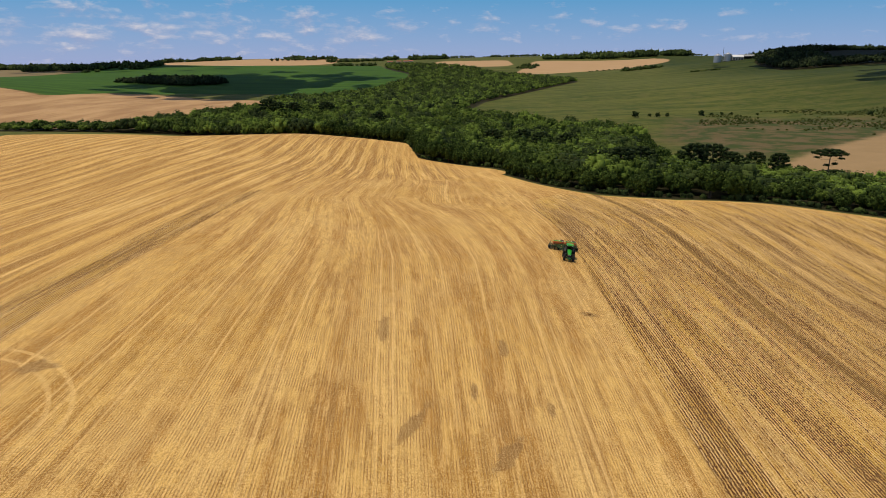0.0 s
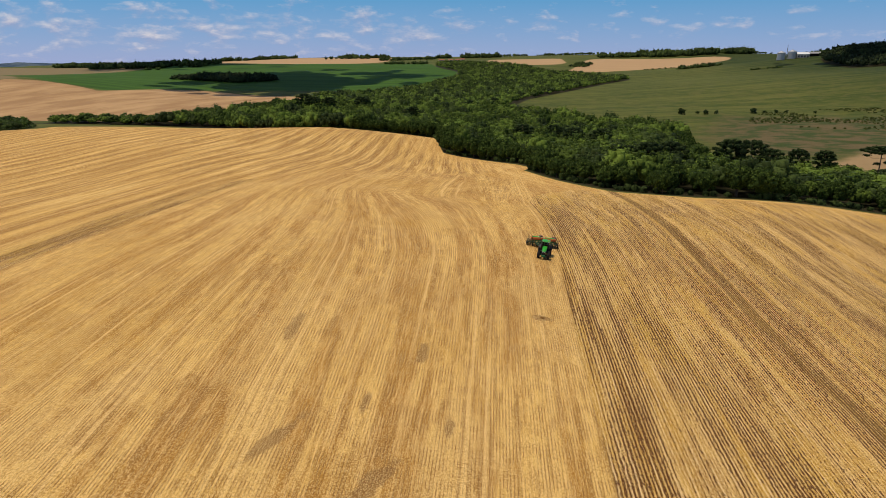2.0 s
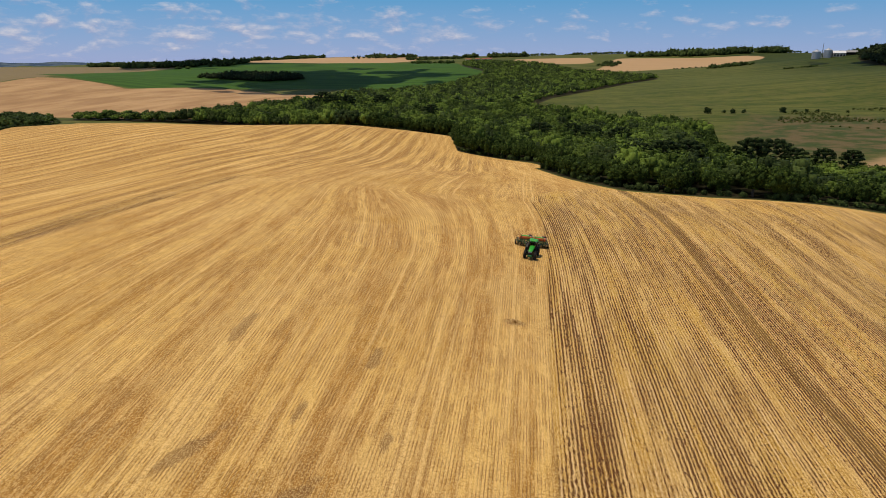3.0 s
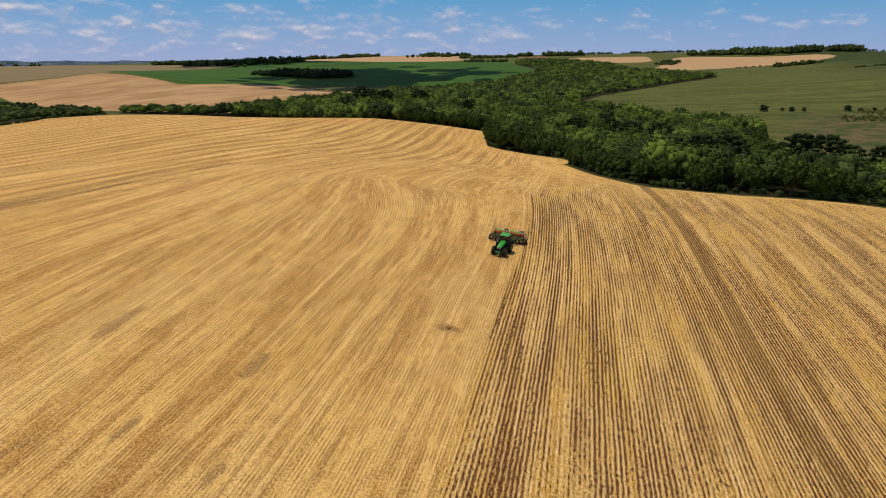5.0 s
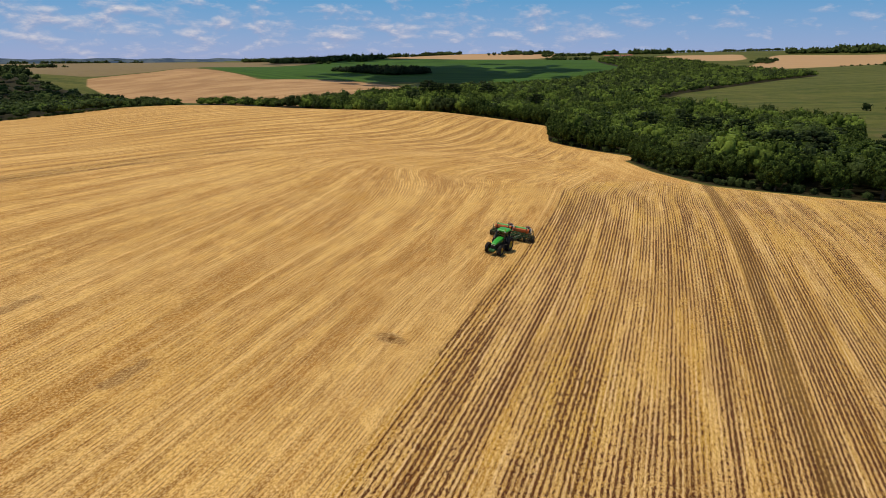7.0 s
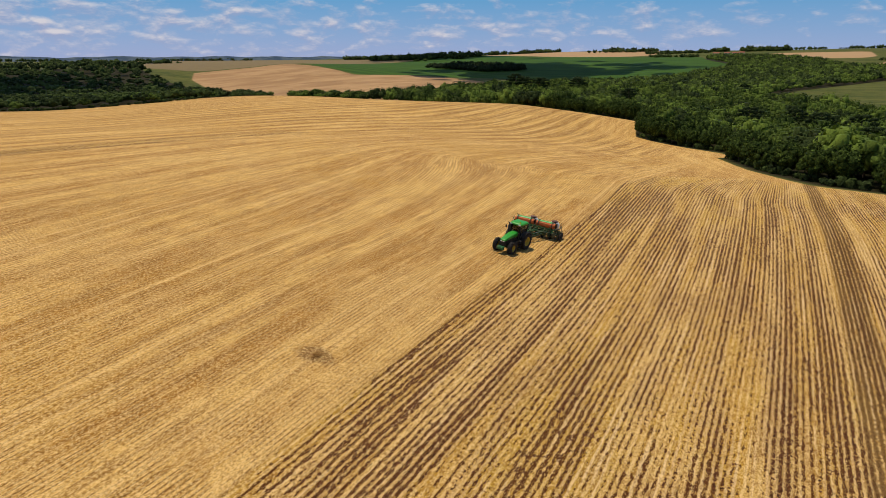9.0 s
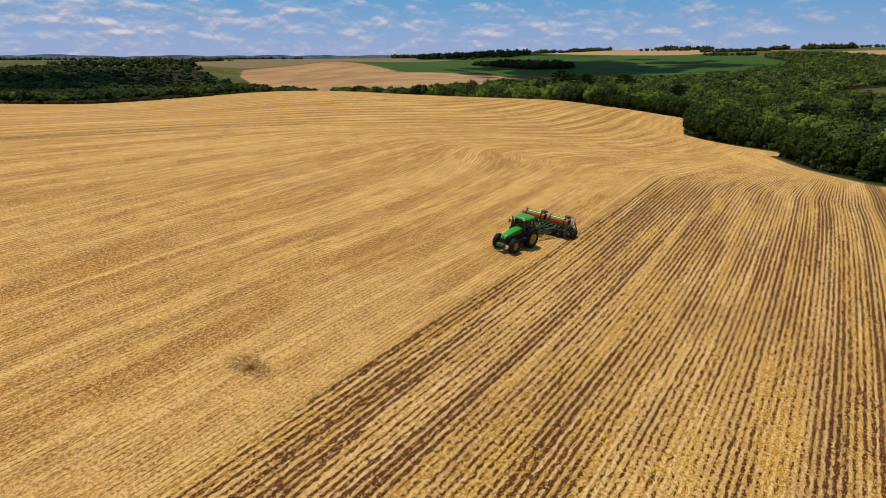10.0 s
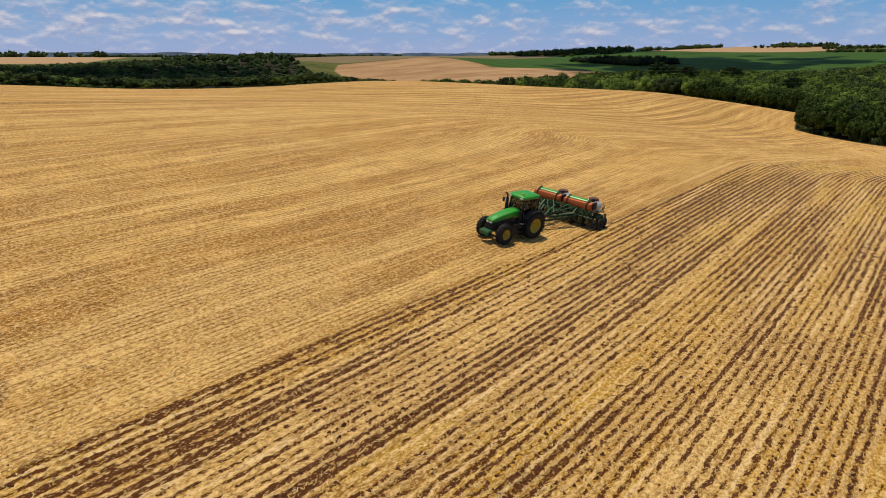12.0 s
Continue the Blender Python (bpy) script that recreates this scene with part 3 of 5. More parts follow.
def crown_arrays(rng, rx, rz, clumps, leaf, core_seg=8, lobes=5, rows=4, single=False):
    """Vertices and triangles of a crown: a dark lumpy core of lobes, wrapped in many small tilted leaf clumps."""
    vs, fs = [], []
    n = 0
    lob = [(0, 0, 0, 1.0)]
    for i in range(lobes):
        a = rng.uniform(0, 2 * math.pi)
        r = rng.uniform(0.35, 0.6)
        lob.append((math.cos(a) * r * rx, math.sin(a) * r * rx, rng.uniform(-0.35, 0.45) * rz, rng.uniform(0.45, 0.65)))
    pts = []
    for cx, cy, cz, s in lob:
        ring = core_seg if s > 0.9 else max(4, core_seg - 1)
        tiers = rows if s > 0.9 else rows - 1
        base = n
        for j in range(tiers):
            th = 0.84 * math.pi * (j + 0.4) / tiers
            for i in range(ring):
                ph = 2 * math.pi * (i + 0.5 * (j % 2)) / ring
                q = 0.84 * s * rng.uniform(0.84, 1.10)
                vs.append((cx + q * rx * math.sin(th) * math.cos(ph), cy + q * rx * math.sin(th) * math.sin(ph), cz + q * rz * math.cos(th)))
                n += 1
        for j in range(tiers - 1):
            for i in range(ring):
                a, b = base + j * ring + i, base + j * ring + (i + 1) % ring
                c, d = a + ring, b + ring
                fs += [(a, c, b), (b, c, d)]
        for i in range(1, ring - 1):
            fs.append((base, base + i, base + i + 1))
        pts.append((cx, cy, cz, s))
    tot = sum(p[3] ** 2 for p in pts)
    for cx, cy, cz, s in pts:
        for _ in range(int(clumps * s * s / tot)):
            z = rng.uniform(-0.75, 1)
            ph = rng.uniform(0, 2 * math.pi)
            r = math.sqrt(max(0, 1 - z * z))
            nrm = Vector((r * math.cos(ph), r * math.sin(ph), z))
            q = s * rng.uniform(0.84, 1.10)
            c = Vector((cx + q * rx * nrm.x, cy + q * rx * nrm.y, cz + q * rz * nrm.z))
            tilt = (nrm + Vector((rng.uniform(-.4, .4), rng.uniform(-.4, .4), rng.uniform(-.15, .5)))).normalized()
            a = tilt.orthogonal().normalized()
            b = tilt.cross(a)
            spin = rng.uniform(0, math.pi)
            a, b = a * math.cos(spin) + b * math.sin(spin), b * math.cos(spin) - a * math.sin(spin)
            h = leaf * rng.uniform(0.6, 1.3)
            p0 = c - a * h - tilt * h * 0.25
            p1 = c - b * h * 0.7
            p2 = c + a * h - tilt * h * 0.25
            p3 = c + b * h * 0.7 + tilt * h * 0.2
            if single:
                vs += [tuple(p0), tuple(p2), tuple(p3 + b * h * 0.3)]
                fs.append((n, n + 1, n + 2))
                n += 3
                continue
            vs += [tuple(p0), tuple(p1), tuple(p2), tuple(p3)]
            fs += [(n, n + 1, n + 3), (n + 1, n + 2, n + 3)]
            n += 4
    return np.array(vs, float), np.array(fs, int)


def leafy_crown(rng, rx, rz, puffs, leaves, leaf):
    """Vertices and triangles of a broad crown: lumps of foliage set round a dome, each bristling with small leaf sprays."""
    vs, fs = [], []

    def lump(c, r, squash, seg, tiers):
        base = len(vs)
        for j in range(tiers):
            th = math.pi * (j + 0.5) / tiers
            for i in range(seg):
                ph = 2 * math.pi * (i + 0.5 * (j % 2)) / seg
                q = r * rng.uniform(0.75, 1.12)
                vs.append((c[0] + q * math.sin(th) * math.cos(ph), c[1] + q * math.sin(th) * math.sin(ph), c[2] + q * squash * math.cos(th)))
        for j in range(tiers - 1):
            for i in range(seg):
                a, b = base + j * seg + i, base + j * seg + (i + 1) % seg
                fs.extend(((a, a + seg, b), (b, a + seg, b + seg)))
        for i in range(1, seg - 1):
            fs.append((base, base + i, base + i + 1))

    lump((0, 0, -0.12 * rz), rx * 0.70, rz / rx, 6, 3)
    golden = math.pi * (3 - math.sqrt(5))
    spin = rng.uniform(0, 6.28)
    for n in range(puffs):
        z = 0.97 - 1.42 * (n + 0.5) / puffs + rng.uniform(-0.10, 0.10)
        z = max(-0.5, min(1.0, z))
        r = math.sqrt(1 - z * z)
        a = golden * n + spin + rng.uniform(-0.35, 0.35)
        far = rng.uniform(0.60, 0.78)
        c = Vector((rx * far * r * math.cos(a), rx * far * r * math.sin(a), rz * far * z))
        size = rx * rng.uniform(0.32, 0.46) * math.sqrt(12 / max(puffs, 8))
        lump(c, size * 0.86, 0.8, 5, 2)
        out = Vector((r * math.cos(a), r * math.sin(a), z + 0.35)).normalized()
        for _ in range(leaves):
            d = (Vector((rng.gauss(0, 1), rng.gauss(0, 1), rng.gauss(0, 1))).normalized() + out * 0.75).normalized()
            p = c + d * size * rng.uniform(0.82, 1.05)
            nrm = (d + Vector((rng.uniform(-.45, .45), rng.uniform(-.45, .45), rng.uniform(-.2, .4)))).normalized()
            u = nrm.orthogonal().normalized()
            w = nrm.cross(u)
            t = rng.uniform(0, 6.28)
            u, w = u * math.cos(t) + w * math.sin(t), w * math.cos(t) - u * math.sin(t)
            h = leaf * rng.uniform(0.55, 1.25)
            k = len(vs)
            vs.extend((tuple(p - u * h * 0.8 - nrm * h * 0.2), tuple(p + u * h * 0.8 - nrm * h * 0.2), tuple(p + w * h * 1.2)))
            fs.append((k, k + 1, k + 2))
    return np.array(vs, float), np.array(fs, int)


def tri_mesh(name, v, f, mat, smooth=False):
    me = bpy.data.meshes.new(name)
    me.vertices.add(len(v))
    me.vertices.foreach_set("co", np.asarray(v, np.float32).ravel())
    me.loops.add(len(f) * 3)
    me.loops.foreach_set("vertex_index", np.asarray(f, np.int32).ravel())
    me.polygons.add(len(f))
    me.polygons.foreach_set("loop_start", np.arange(0, len(f) * 3, 3))
    if smooth:
        me.polygons.foreach_set("use_smooth", np.ones(len(f), bool))
    me.update(calc_edges=True)
    me.materials.append(mat)
    return me


def stick_arrays(p0, p1, r0, r1, seg=6):
    """A tapered round stick from p0 to p1."""
    p0, p1 = Vector(p0), Vector(p1)
    d = (p1 - p0).normalized()
    a = d.orthogonal().normalized()
    b = d.cross(a)
    v, f = [], []
    for p, r in ((p0, r0), (p1, r1)):
        for i in range(seg):
            t = 2 * math.pi * i / seg
            v.append(tuple(p + a * (r * math.cos(t)) + b * (r * math.sin(t))))
    for i in range(seg):
        j = (i + 1) % seg
        f += [(i, j, seg + j), (i, seg + j, seg + i)]
    return np.array(v), np.array(f)


def joined(parts):
    vs, fs, n = [], [], 0
    for v, f in parts:
        vs.append(v)
        fs.append(f + n)
        n += len(v)
    return np.concatenate(vs), np.concatenate(fs)


def scatter(poly, gap, rng, lo=None, hi=None):
    """Jittered places in a plan outline, with the distance from its edge."""
    p = np.array(poly, float)
    x0, y0 = p.min(0)
    x1, y1 = p.max(0)
    gxs, gys = np.meshgrid(np.arange(x0, x1, gap), np.arange(y0, y1, gap))
    jx = gxs.ravel() + rng.uniform(-0.45, 0.45, gxs.size) * gap
    jy = gys.ravel() + rng.uniform(-0.45, 0.45, gxs.size) * gap
    d = inside(poly, jx, jy)
    keep = d > 0
    return jx[keep], jy[keep], d[keep]


rng = random.Random(5)
nrng = np.random.default_rng(5)
TREE_H = 11.0
FULL, MID, SIDE, LOW, SHRUB = [], [], [], [], []
for i in range(6):
    FULL.append(leafy_crown(rng, rng.uniform(3.9, 4.8), rng.uniform(3.8, 4.6), 26, 38, 0.42))
    MID.append(leafy_crown(rng, rng.uniform(4.2, 5.4), rng.uniform(3.6, 4.8), 11, 18, 0.50))
    SIDE.append(leafy_crown(rng, rng.uniform(4.6, 5.4), rng.uniform(3.6, 4.4), 7, 9, 0.70))
    LOW.append(leafy_crown(rng, rng.uniform(5.2, 6.4), rng.uniform(3.6, 4.6), 5, 4, 0.9))
    SHRUB.append(crown_arrays(rng, 1.7, 1.5, 60, 0.45, 5, 2, rows=3, single=True))


def stature(x, y):
    """The woods grow lower on the eastern edge and in the western hollow."""
    if x > 125 and y < 440:
        return 0.74
    return 1.0 - 0.40 * float(ramp(np.array(-x), 250.0, 330.0)) if y < 720 else 1.0


def woodland(name, places, kinds, mat, label, low=0.8, high=1.5, lift=None, cat="woodland"):
    """Many crowns joined into one piece of woodland; each takes a tone of its own."""
    parts, tones = [], []
    zs = heights(places[0], places[1])
    big = [noise.noise(Vector((x * 0.02, y * 0.02, 3.0))) for x, y in zip(places[0], places[1])]
    for x, y, z, g in zip(places[0], places[1], zs, big):
        v, f = kinds[rng.randrange(len(kinds))]
        s = rng.uniform(low, high) * (1 + 0.18 * g)
        a = rng.uniform(0, 2 * math.pi)
        c, sn = math.cos(a) * s, math.sin(a) * s
        w = np.empty_like(v)
        w[:, 0] = v[:, 0] * c - v[:, 1] * sn + x
        w[:, 1] = v[:, 0] * sn + v[:, 1] * c + y
        up = (TREE_H - 5.0) if lift is None else lift
        w[:, 2] = (v[:, 2] * rng.uniform(0.85, 1.2) + up) * s * stature(x, y) + z
        parts.append((w, f))
        tones.append(np.full(len(v), min(1, max(0, rng.uniform(-0.1, 1.1) + 0.3 * g)), np.float32))
    v, f = joined(parts)
    me = tri_mesh(name, v, f, mat)
    me.attributes.new("tone", "FLOAT", "POINT").data.foreach_set("value", np.concatenate(tones))
    return tagged(new(name, me), label, cat, kind="stuff")


def pick(p, keep):
    return p[0][keep], p[1][keep]


# blue-grey base colour carries the haze of distance
RIDGE_HAZY = Mat("hazy_ridge", 0.95, 0.0, 0.0)
RIDGE_HAZY = RIDGE_HAZY.colour(RIDGE_HAZY.mix(RIDGE_HAZY.step(RIDGE_HAZY.noise(RIDGE_HAZY.place(), 0.012, 4), 0.4, 0.6), (0.045, 0.072, 0.115), (0.085, 0.115, 0.145)))
build_ridge("backdrop", 4450, -84, 4, 22, 16, 3.0, RIDGE_HAZY)
build_ridge("backdrop", 3950, -80, -34, 12, 12, 9.0, RIDGE_HAZY)
main = scatter(WOOD_MAIN, 7.9, nrng)
dark = nrng.uniform(0, 1, len(main[0])) + 0.35 * np.array([noise.noise(Vector((x * 0.03, y * 0.03, 6.0))) for x, y in zip(main[0], main[1])]) < 0.18
near = main[1] < 720
edge = near & (main[2] < 11) & (main[1] < 520)
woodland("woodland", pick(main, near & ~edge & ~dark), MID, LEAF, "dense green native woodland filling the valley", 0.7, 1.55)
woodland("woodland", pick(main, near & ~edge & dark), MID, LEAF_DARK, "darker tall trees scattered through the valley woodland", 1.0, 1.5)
away = scatter(WOOD_MAIN, 11.4, nrng)
thin = (away[1] >= 720) & ((away[1] < 1750) | (nrng.uniform(0, 1, len(away[0])) < 0.45))
half = nrng.uniform(0, 1, len(away[0])) < 0.2
woodland("woodland", pick(away, thin & ~half), LOW, LEAF, "dense green woodland running up the far valley", 0.6, 1.15)
woodland("woodland", pick(away, thin & half), LOW, LEAF_DARK, "tall dark trees rising out of the far woodland", 0.8, 1.3)
west = scatter(WOOD_WEST, 9.8, nrng)
shady = nrng.uniform(0, 1, len(west[0])) < 0.3
woodland("woodland", pick(west, (west[0] > -620) & ~shady), SIDE, LEAF_DARK, "dark green woodland beyond the stubble field", 0.65, 1.2)
woodland("woodland", pick(west, (west[0] > -620) & shady), SIDE, LEAF, "brighter green trees among the western woodland", 0.6, 1.05)
outer = scatter(WOOD_WEST, 21.0, nrng)
woodland("woodland", pick(outer, outer[0] <= -620), LOW, LEAF_DARK, "dark green woodland in the western valley", 0.9, 1.6)
hill = scatter(WOOD_HILL, 18.0, nrng)
woodland("woodland", pick(hill, hill[2] < 150), LOW, LEAF_SHADED, "woodland on the eastern hill, its leaves coloured as if in cloud shade", 1.3, 2.0)


woodland("woodland", scatter(PLANTATION, 9.0, nrng)[:2], LOW, LEAF_SHADED, "tree plantation among green crops, its leaves coloured as if in cloud shade", 0.6, 1.7, 4.0)


def belt(x0, y0, x1, y1, wide, gap):
    """Places along a belt of trees."""
    n = max(1, int(math.hypot(x1 - x0, y1 - y0) * max(wide, gap) / gap ** 2))
    t = nrng.uniform(0, 1, n)
    nx, ny = -(y1 - y0), x1 - x0
    k = nrng.uniform(-0.5, 0.5, n) * wide / max(1e-6, math.hypot(nx, ny))
    return x0 + (x1 - x0) * t + nx * k, y0 + (y1 - y0) * t + ny * k


# belts on the skyline: start, end, width, spacing, size
BELTS = [(862, 2040, 990, 2030, 40, 11, 1.7), (-1440, 2330, -1020, 2330, 170, 13, 2.2), (-1700, 2480, -1250, 2560, 120, 14, 2.0), (-2400, 3500, -2000, 3520, 60, 16, 1.6), (-1500, 3500, -1060, 3500, 60, 16, 2.4), (-860, 3330, -640, 3380, 50, 17, 1.6),
         (-830, 3480, -560, 3480, 70, 15, 2.2), (-560, 3200, -300, 3300, 120, 15, 1.7), (-440, 2800, -290, 2760, 110, 13, 1.4), (-300, 3400, 60, 3400, 90, 15, 2.6), (60, 3600, 520, 3600, 50, 17, 1.5),
         (320, 2600, 370, 2750, 60, 13, 1.4), (480, 3160, 690, 3180, 80, 15, 2.6), (690, 3200, 1180, 3220, 150, 14, 2.9), (1130, 3300, 1330, 3320, 60, 16, 1.6), (545, 2010, 690, 2080, 55, 11, 1.3),
         (640, 1720, 730, 1740, 30, 10, 0.55), (840, 1660, 930, 1650, 30, 10, 0.8), (1220, 2420, 1300, 2500, 60, 13, 1.6), (-1180, 2160, -1130, 2170, 24, 10, 1.0), (400, 2300, 690, 2460, 8, 10, 0.6),
         (-2950, 900, -2350, 1080, 30, 16, 2.5), (-3200, 1300, -2500, 1800, 80, 18, 1.5), (-2900, 2300, -2300, 2500, 70, 18, 1.5), (-3400, 3000, -2700, 3000, 80, 20, 1.6), (-1900, 1250, -1250, 1150, 70, 13, 1.1)]
for x0, y0, x1, y1, wide, gap, size in BELTS:
    ax, ay = belt(x0, y0, x1, y1, wide, gap)
    full = np.array([noise.noise(Vector((p * 0.012, q * 0.012, 2.0))) for p, q in zip(ax, ay)]) > (-0.22 if len(ax) > 12 else -9)
    woodland("tree_belt", (ax[full], ay[full]), LOW, LEAF_DARK, "dark belt of trees on the distant skyline", 0.35 * size, 1.25 * size, 3.2, "tree belt")

# undergrowth that closes the wood down to the field
under = []
for line in (WOOD_MAIN[:12], WOOD_MAIN[-4:] + WOOD_MAIN[:1], WOOD_WEST[:8]):
    for (ax, ay), (cx, cy) in zip(line, line[1:]):
        n = int(math.hypot(cx - ax, cy - ay) / 1.8)
        for i in range(n):
            t = rng.random()
            under.append((ax + (cx - ax) * t + rng.uniform(-1.0, 2.2), ay + (cy - ay) * t + rng.uniform(-0.6, 2.6)))
under = np.array(under)
woodland("undergrowth", (under[:, 0], under[:, 1]), SHRUB, LEAF_DARK, "dense shrubs closing the wood's edge down to the stubble", 0.5, 1.2, 1.0, "undergrowth")


def broad_tree(kind):
    """A broadleaf tree: tapered trunk, limbs and a crown of leaf clumps."""
    v, f = FULL[kind]
    root = new("tree")
    trunk = new("trunk", tri_mesh("trunk", *stick_arrays((0, 0, -0.4), (0.1, 0.1, 4.2), 0.22, 0.13, 8), BARK, True))
    trunk.parent = root
    limbs = []
    for i in range(5):
        a = i * 1.3 + kind
        limbs.append(stick_arrays((0.1, 0.1, 3.2 + 0.3 * i), (2.4 * math.cos(a), 2.4 * math.sin(a), 6.0 + 0.4 * i), 0.09, 0.03, 5))
    limb = new("limbs", tri_mesh("limbs", *joined(limbs), BARK, True))
    limb.parent = root
    v = v.copy()
    v[:, 2] += 4.7
    crown = new("crown", tri_mesh("crown", v, f, LEAF))
    crown.parent = root
    return tagged(root, "bushy green broadleaf tree at the wood's edge", "tree", "trees along the field edge")


ex, ey = pick(main, edge)
protos = [broad_tree(i) for i in range(6)]
for n, (x, y) in enumerate(list(zip(ex, ey))[:290]):
    m = pose(x, y, height(x, y), 0, 0, rng.uniform(0, 360)) @ Matrix.Scale(rng.uniform(0.95, 1.5) * stature(x, y), 4)
    ob = protos[n] if n < 6 else copy_thing(protos[n % 6], m)
    ob.matrix_basis = m


def araucaria(tall, reach, seed, dome):
    """A parana pine: bare tapered trunk, whorls of upcurved branches and a flat, tufted umbrella crown."""
    r = random.Random(seed)
    root = new("araucaria")
    trunk = new("trunk", tri_mesh("trunk", *stick_arrays((0, 0, -0.5), (0.15, 0.1, tall - 1.0), 0.42, 0.16, 9), BARK, True))
    trunk.parent = root
    sticks, tufts = [], []
    whorls = ((tall * 0.50, 0.70, 5), (tall * 0.62, 0.95, 8), (tall * 0.76, 1.0, 10), (tall * 0.88, 0.85, 9), (tall * 0.96, 0.45, 6)) if dome else ((tall * 0.60, 0.62, 3), (tall * 0.74, 0.80, 5), (tall * 0.86, 1.0, 11), (tall * 0.91, 0.72, 9), (tall * 0.94, 0.36, 6))
    for level, (h, k, num) in enumerate(whorls):
        for i in range(num):
            if not dome and level < 2 and r.random() < 0.35:
                continue
            a = 2 * math.pi * (i + r.uniform(-0.3, 0.3)) / num + level
            q = reach * k * r.uniform(0.8, 1.08)
            rise = 0.10 * reach
            p1 = (q * 0.6 * math.cos(a), q * 0.6 * math.sin(a), h - 0.05 * reach)
            p2 = (q * math.cos(a), q * math.sin(a), h + rise)
            sticks.append(stick_arrays((0.1, 0.1, h), p1, 0.10, 0.07, 5))
            sticks.append(stick_arrays(p1, p2, 0.07, 0.03, 5))
            v, f = crown_arrays(r, reach * 0.25, reach * (0.17 if dome else 0.10), 30, 0.38, 5, 2)
            tufts.append((v + np.array(p2), f))
            if level > 1:
                v, f = crown_arrays(r, reach * 0.17, reach * 0.08, 20, 0.40, 5, 1)
                tufts.append((v + np.array(p1) + np.array((0, 0, 0.35)), f))
    limb = new("branches", tri_mesh("branches", *joined(sticks), BARK, True))
    limb.parent = root
    tagged(limb, "whorls of upcurved branches", kind="stuff")
    crown = new("crown", tri_mesh("crown", *joined(tufts), LEAF_DARK))
    crown.parent = root
    return tagged(root, "dark flat-topped araucaria standing above the woodland", "tree", "araucarias")


# place, height and reach of each
ARAUCARIAS = [(196, 322, 21, 7.0), (138, 350, 20.5, 7.4), (150, 353, 20, 7.0), (157, 346, 16.5, 5.4), (172, 350, 16, 5.2), (182, 344, 16, 5.0), (93, 332, 18, 7.2), (105, 338, 18.5, 7.6), (82, 330, 16.5, 5.6),
              (37, 478, 18, 6.5), (72, 468, 17, 7), (90, 462, 17, 6.5), (60, 486, 18, 6), (-176, 655, 22, 8), (-164, 648, 20, 7), (-150, 652, 19, 7), (-120, 668, 18, 7), (15, 775, 17, 4.5), (-60, 610, 17, 6), (40, 520, 16, 6), (205, 330, 9, 4.0)]
for i, (x, y, tall, reach) in enumerate(ARAUCARIAS):
    araucaria(tall, reach, i, i not in (0, 17, 20)).matrix_basis = pose(x, y, height(x, y), 0, 0, i * 67)

# single bushes out on the pasture
BUSHES = [(213, 716, 3.2), (230, 722, 1.6), (237, 716, 2.5), (250, 722, 1.9), (289, 726, 2.8), (301, 728, 1.5), (314, 730, 1.7), (324, 729, 1.6), (350, 722, 1.3), (455, 690, 2.2)]
for i, (x, y, size) in enumerate(BUSHES):
    v, f = SHRUB[i % 6]
    ob = new("bush", tri_mesh("bush", (v + np.array((0, 0, 1.15))) * size * 0.8, f, LEAF_DARK))
    ob.matrix_basis = pose(x, y, height(x, y), 0, 0, i * 50)
    tagged(ob, "round dark green bush standing on the pasture", "bush", "bushes on the pasture")
sc = scatter(THICKET, 4.4, nrng)
patchy = np.array([noise.noise(Vector((x * 0.018, y * 0.022, 8.0))) for x, y in zip(sc[0], sc[1])])
woodland("scrub", pick(sc, patchy + nrng.normal(0, 0.12, len(sc[0])) > 0.06), SHRUB, SCRUB_LEAF, "low olive scrub in patches over rough grass", 0.35, 0.95, 0.3, "scrub")

# ---------------------------------------------------------------- tractor and planter
GREEN = paint("green_paint", (0.016, 0.330, 0.026), 0.38, dirt=0.15, spec=0.5)
GREEN_DARK = paint("dark_green_paint", (0.008, 0.042, 0.018), 0.5, dirt=0.4)
BLACK = paint("black_plastic", (0.018, 0.018, 0.018), 0.6, dirt=0.25)
RUBBER = paint("rubber", (0.013, 0.013, 0.013), 0.85, dirt=0.3, dust=(0.10, 0.066, 0.045))
GREEN_MID = paint("frame_green", (0.012, 0.120, 0.032), 0.45, dirt=0.35)
YELLOW = paint("yellow_paint", (0.45, 0.34, 0.03), 0.5, dirt=0.5)
ORANGE = paint("orange_paint", (0.56, 0.125, 0.028), 0.5, dirt=0.3)
STEEL = paint("worn_steel", (0.32, 0.31, 0.30), 0.4, 0.8, dirt=0.5)
WHITE = paint("white_plastic", (0.74, 0.74, 0.72), 0.4, dirt=0.2)
MAROON = paint("brown_cap", (0.11, 0.030, 0.022), 0.55, dirt=0.3)
LAMP = paint("lamp_lens", (0.75, 0.78, 0.80), 0.1, dirt=0.05, spec=0.8)
AMBER = paint("amber_lens", (0.80, 0.62, 0.03), 0.15, dirt=0.05, spec=0.7)
SEATING = paint("seat_cloth", (0.05, 0.05, 0.055), 0.9, dirt=0.1)
GLASS = Mat("cab_glass", 0.03, 0.0, 0.5)
GLASS.b.inputs["Transmission Weight"].default_value = 1.0
GLASS.b.inputs["IOR"].default_value = 1.45
GLASS = GLASS.colour((0.26, 0.32, 0.31))


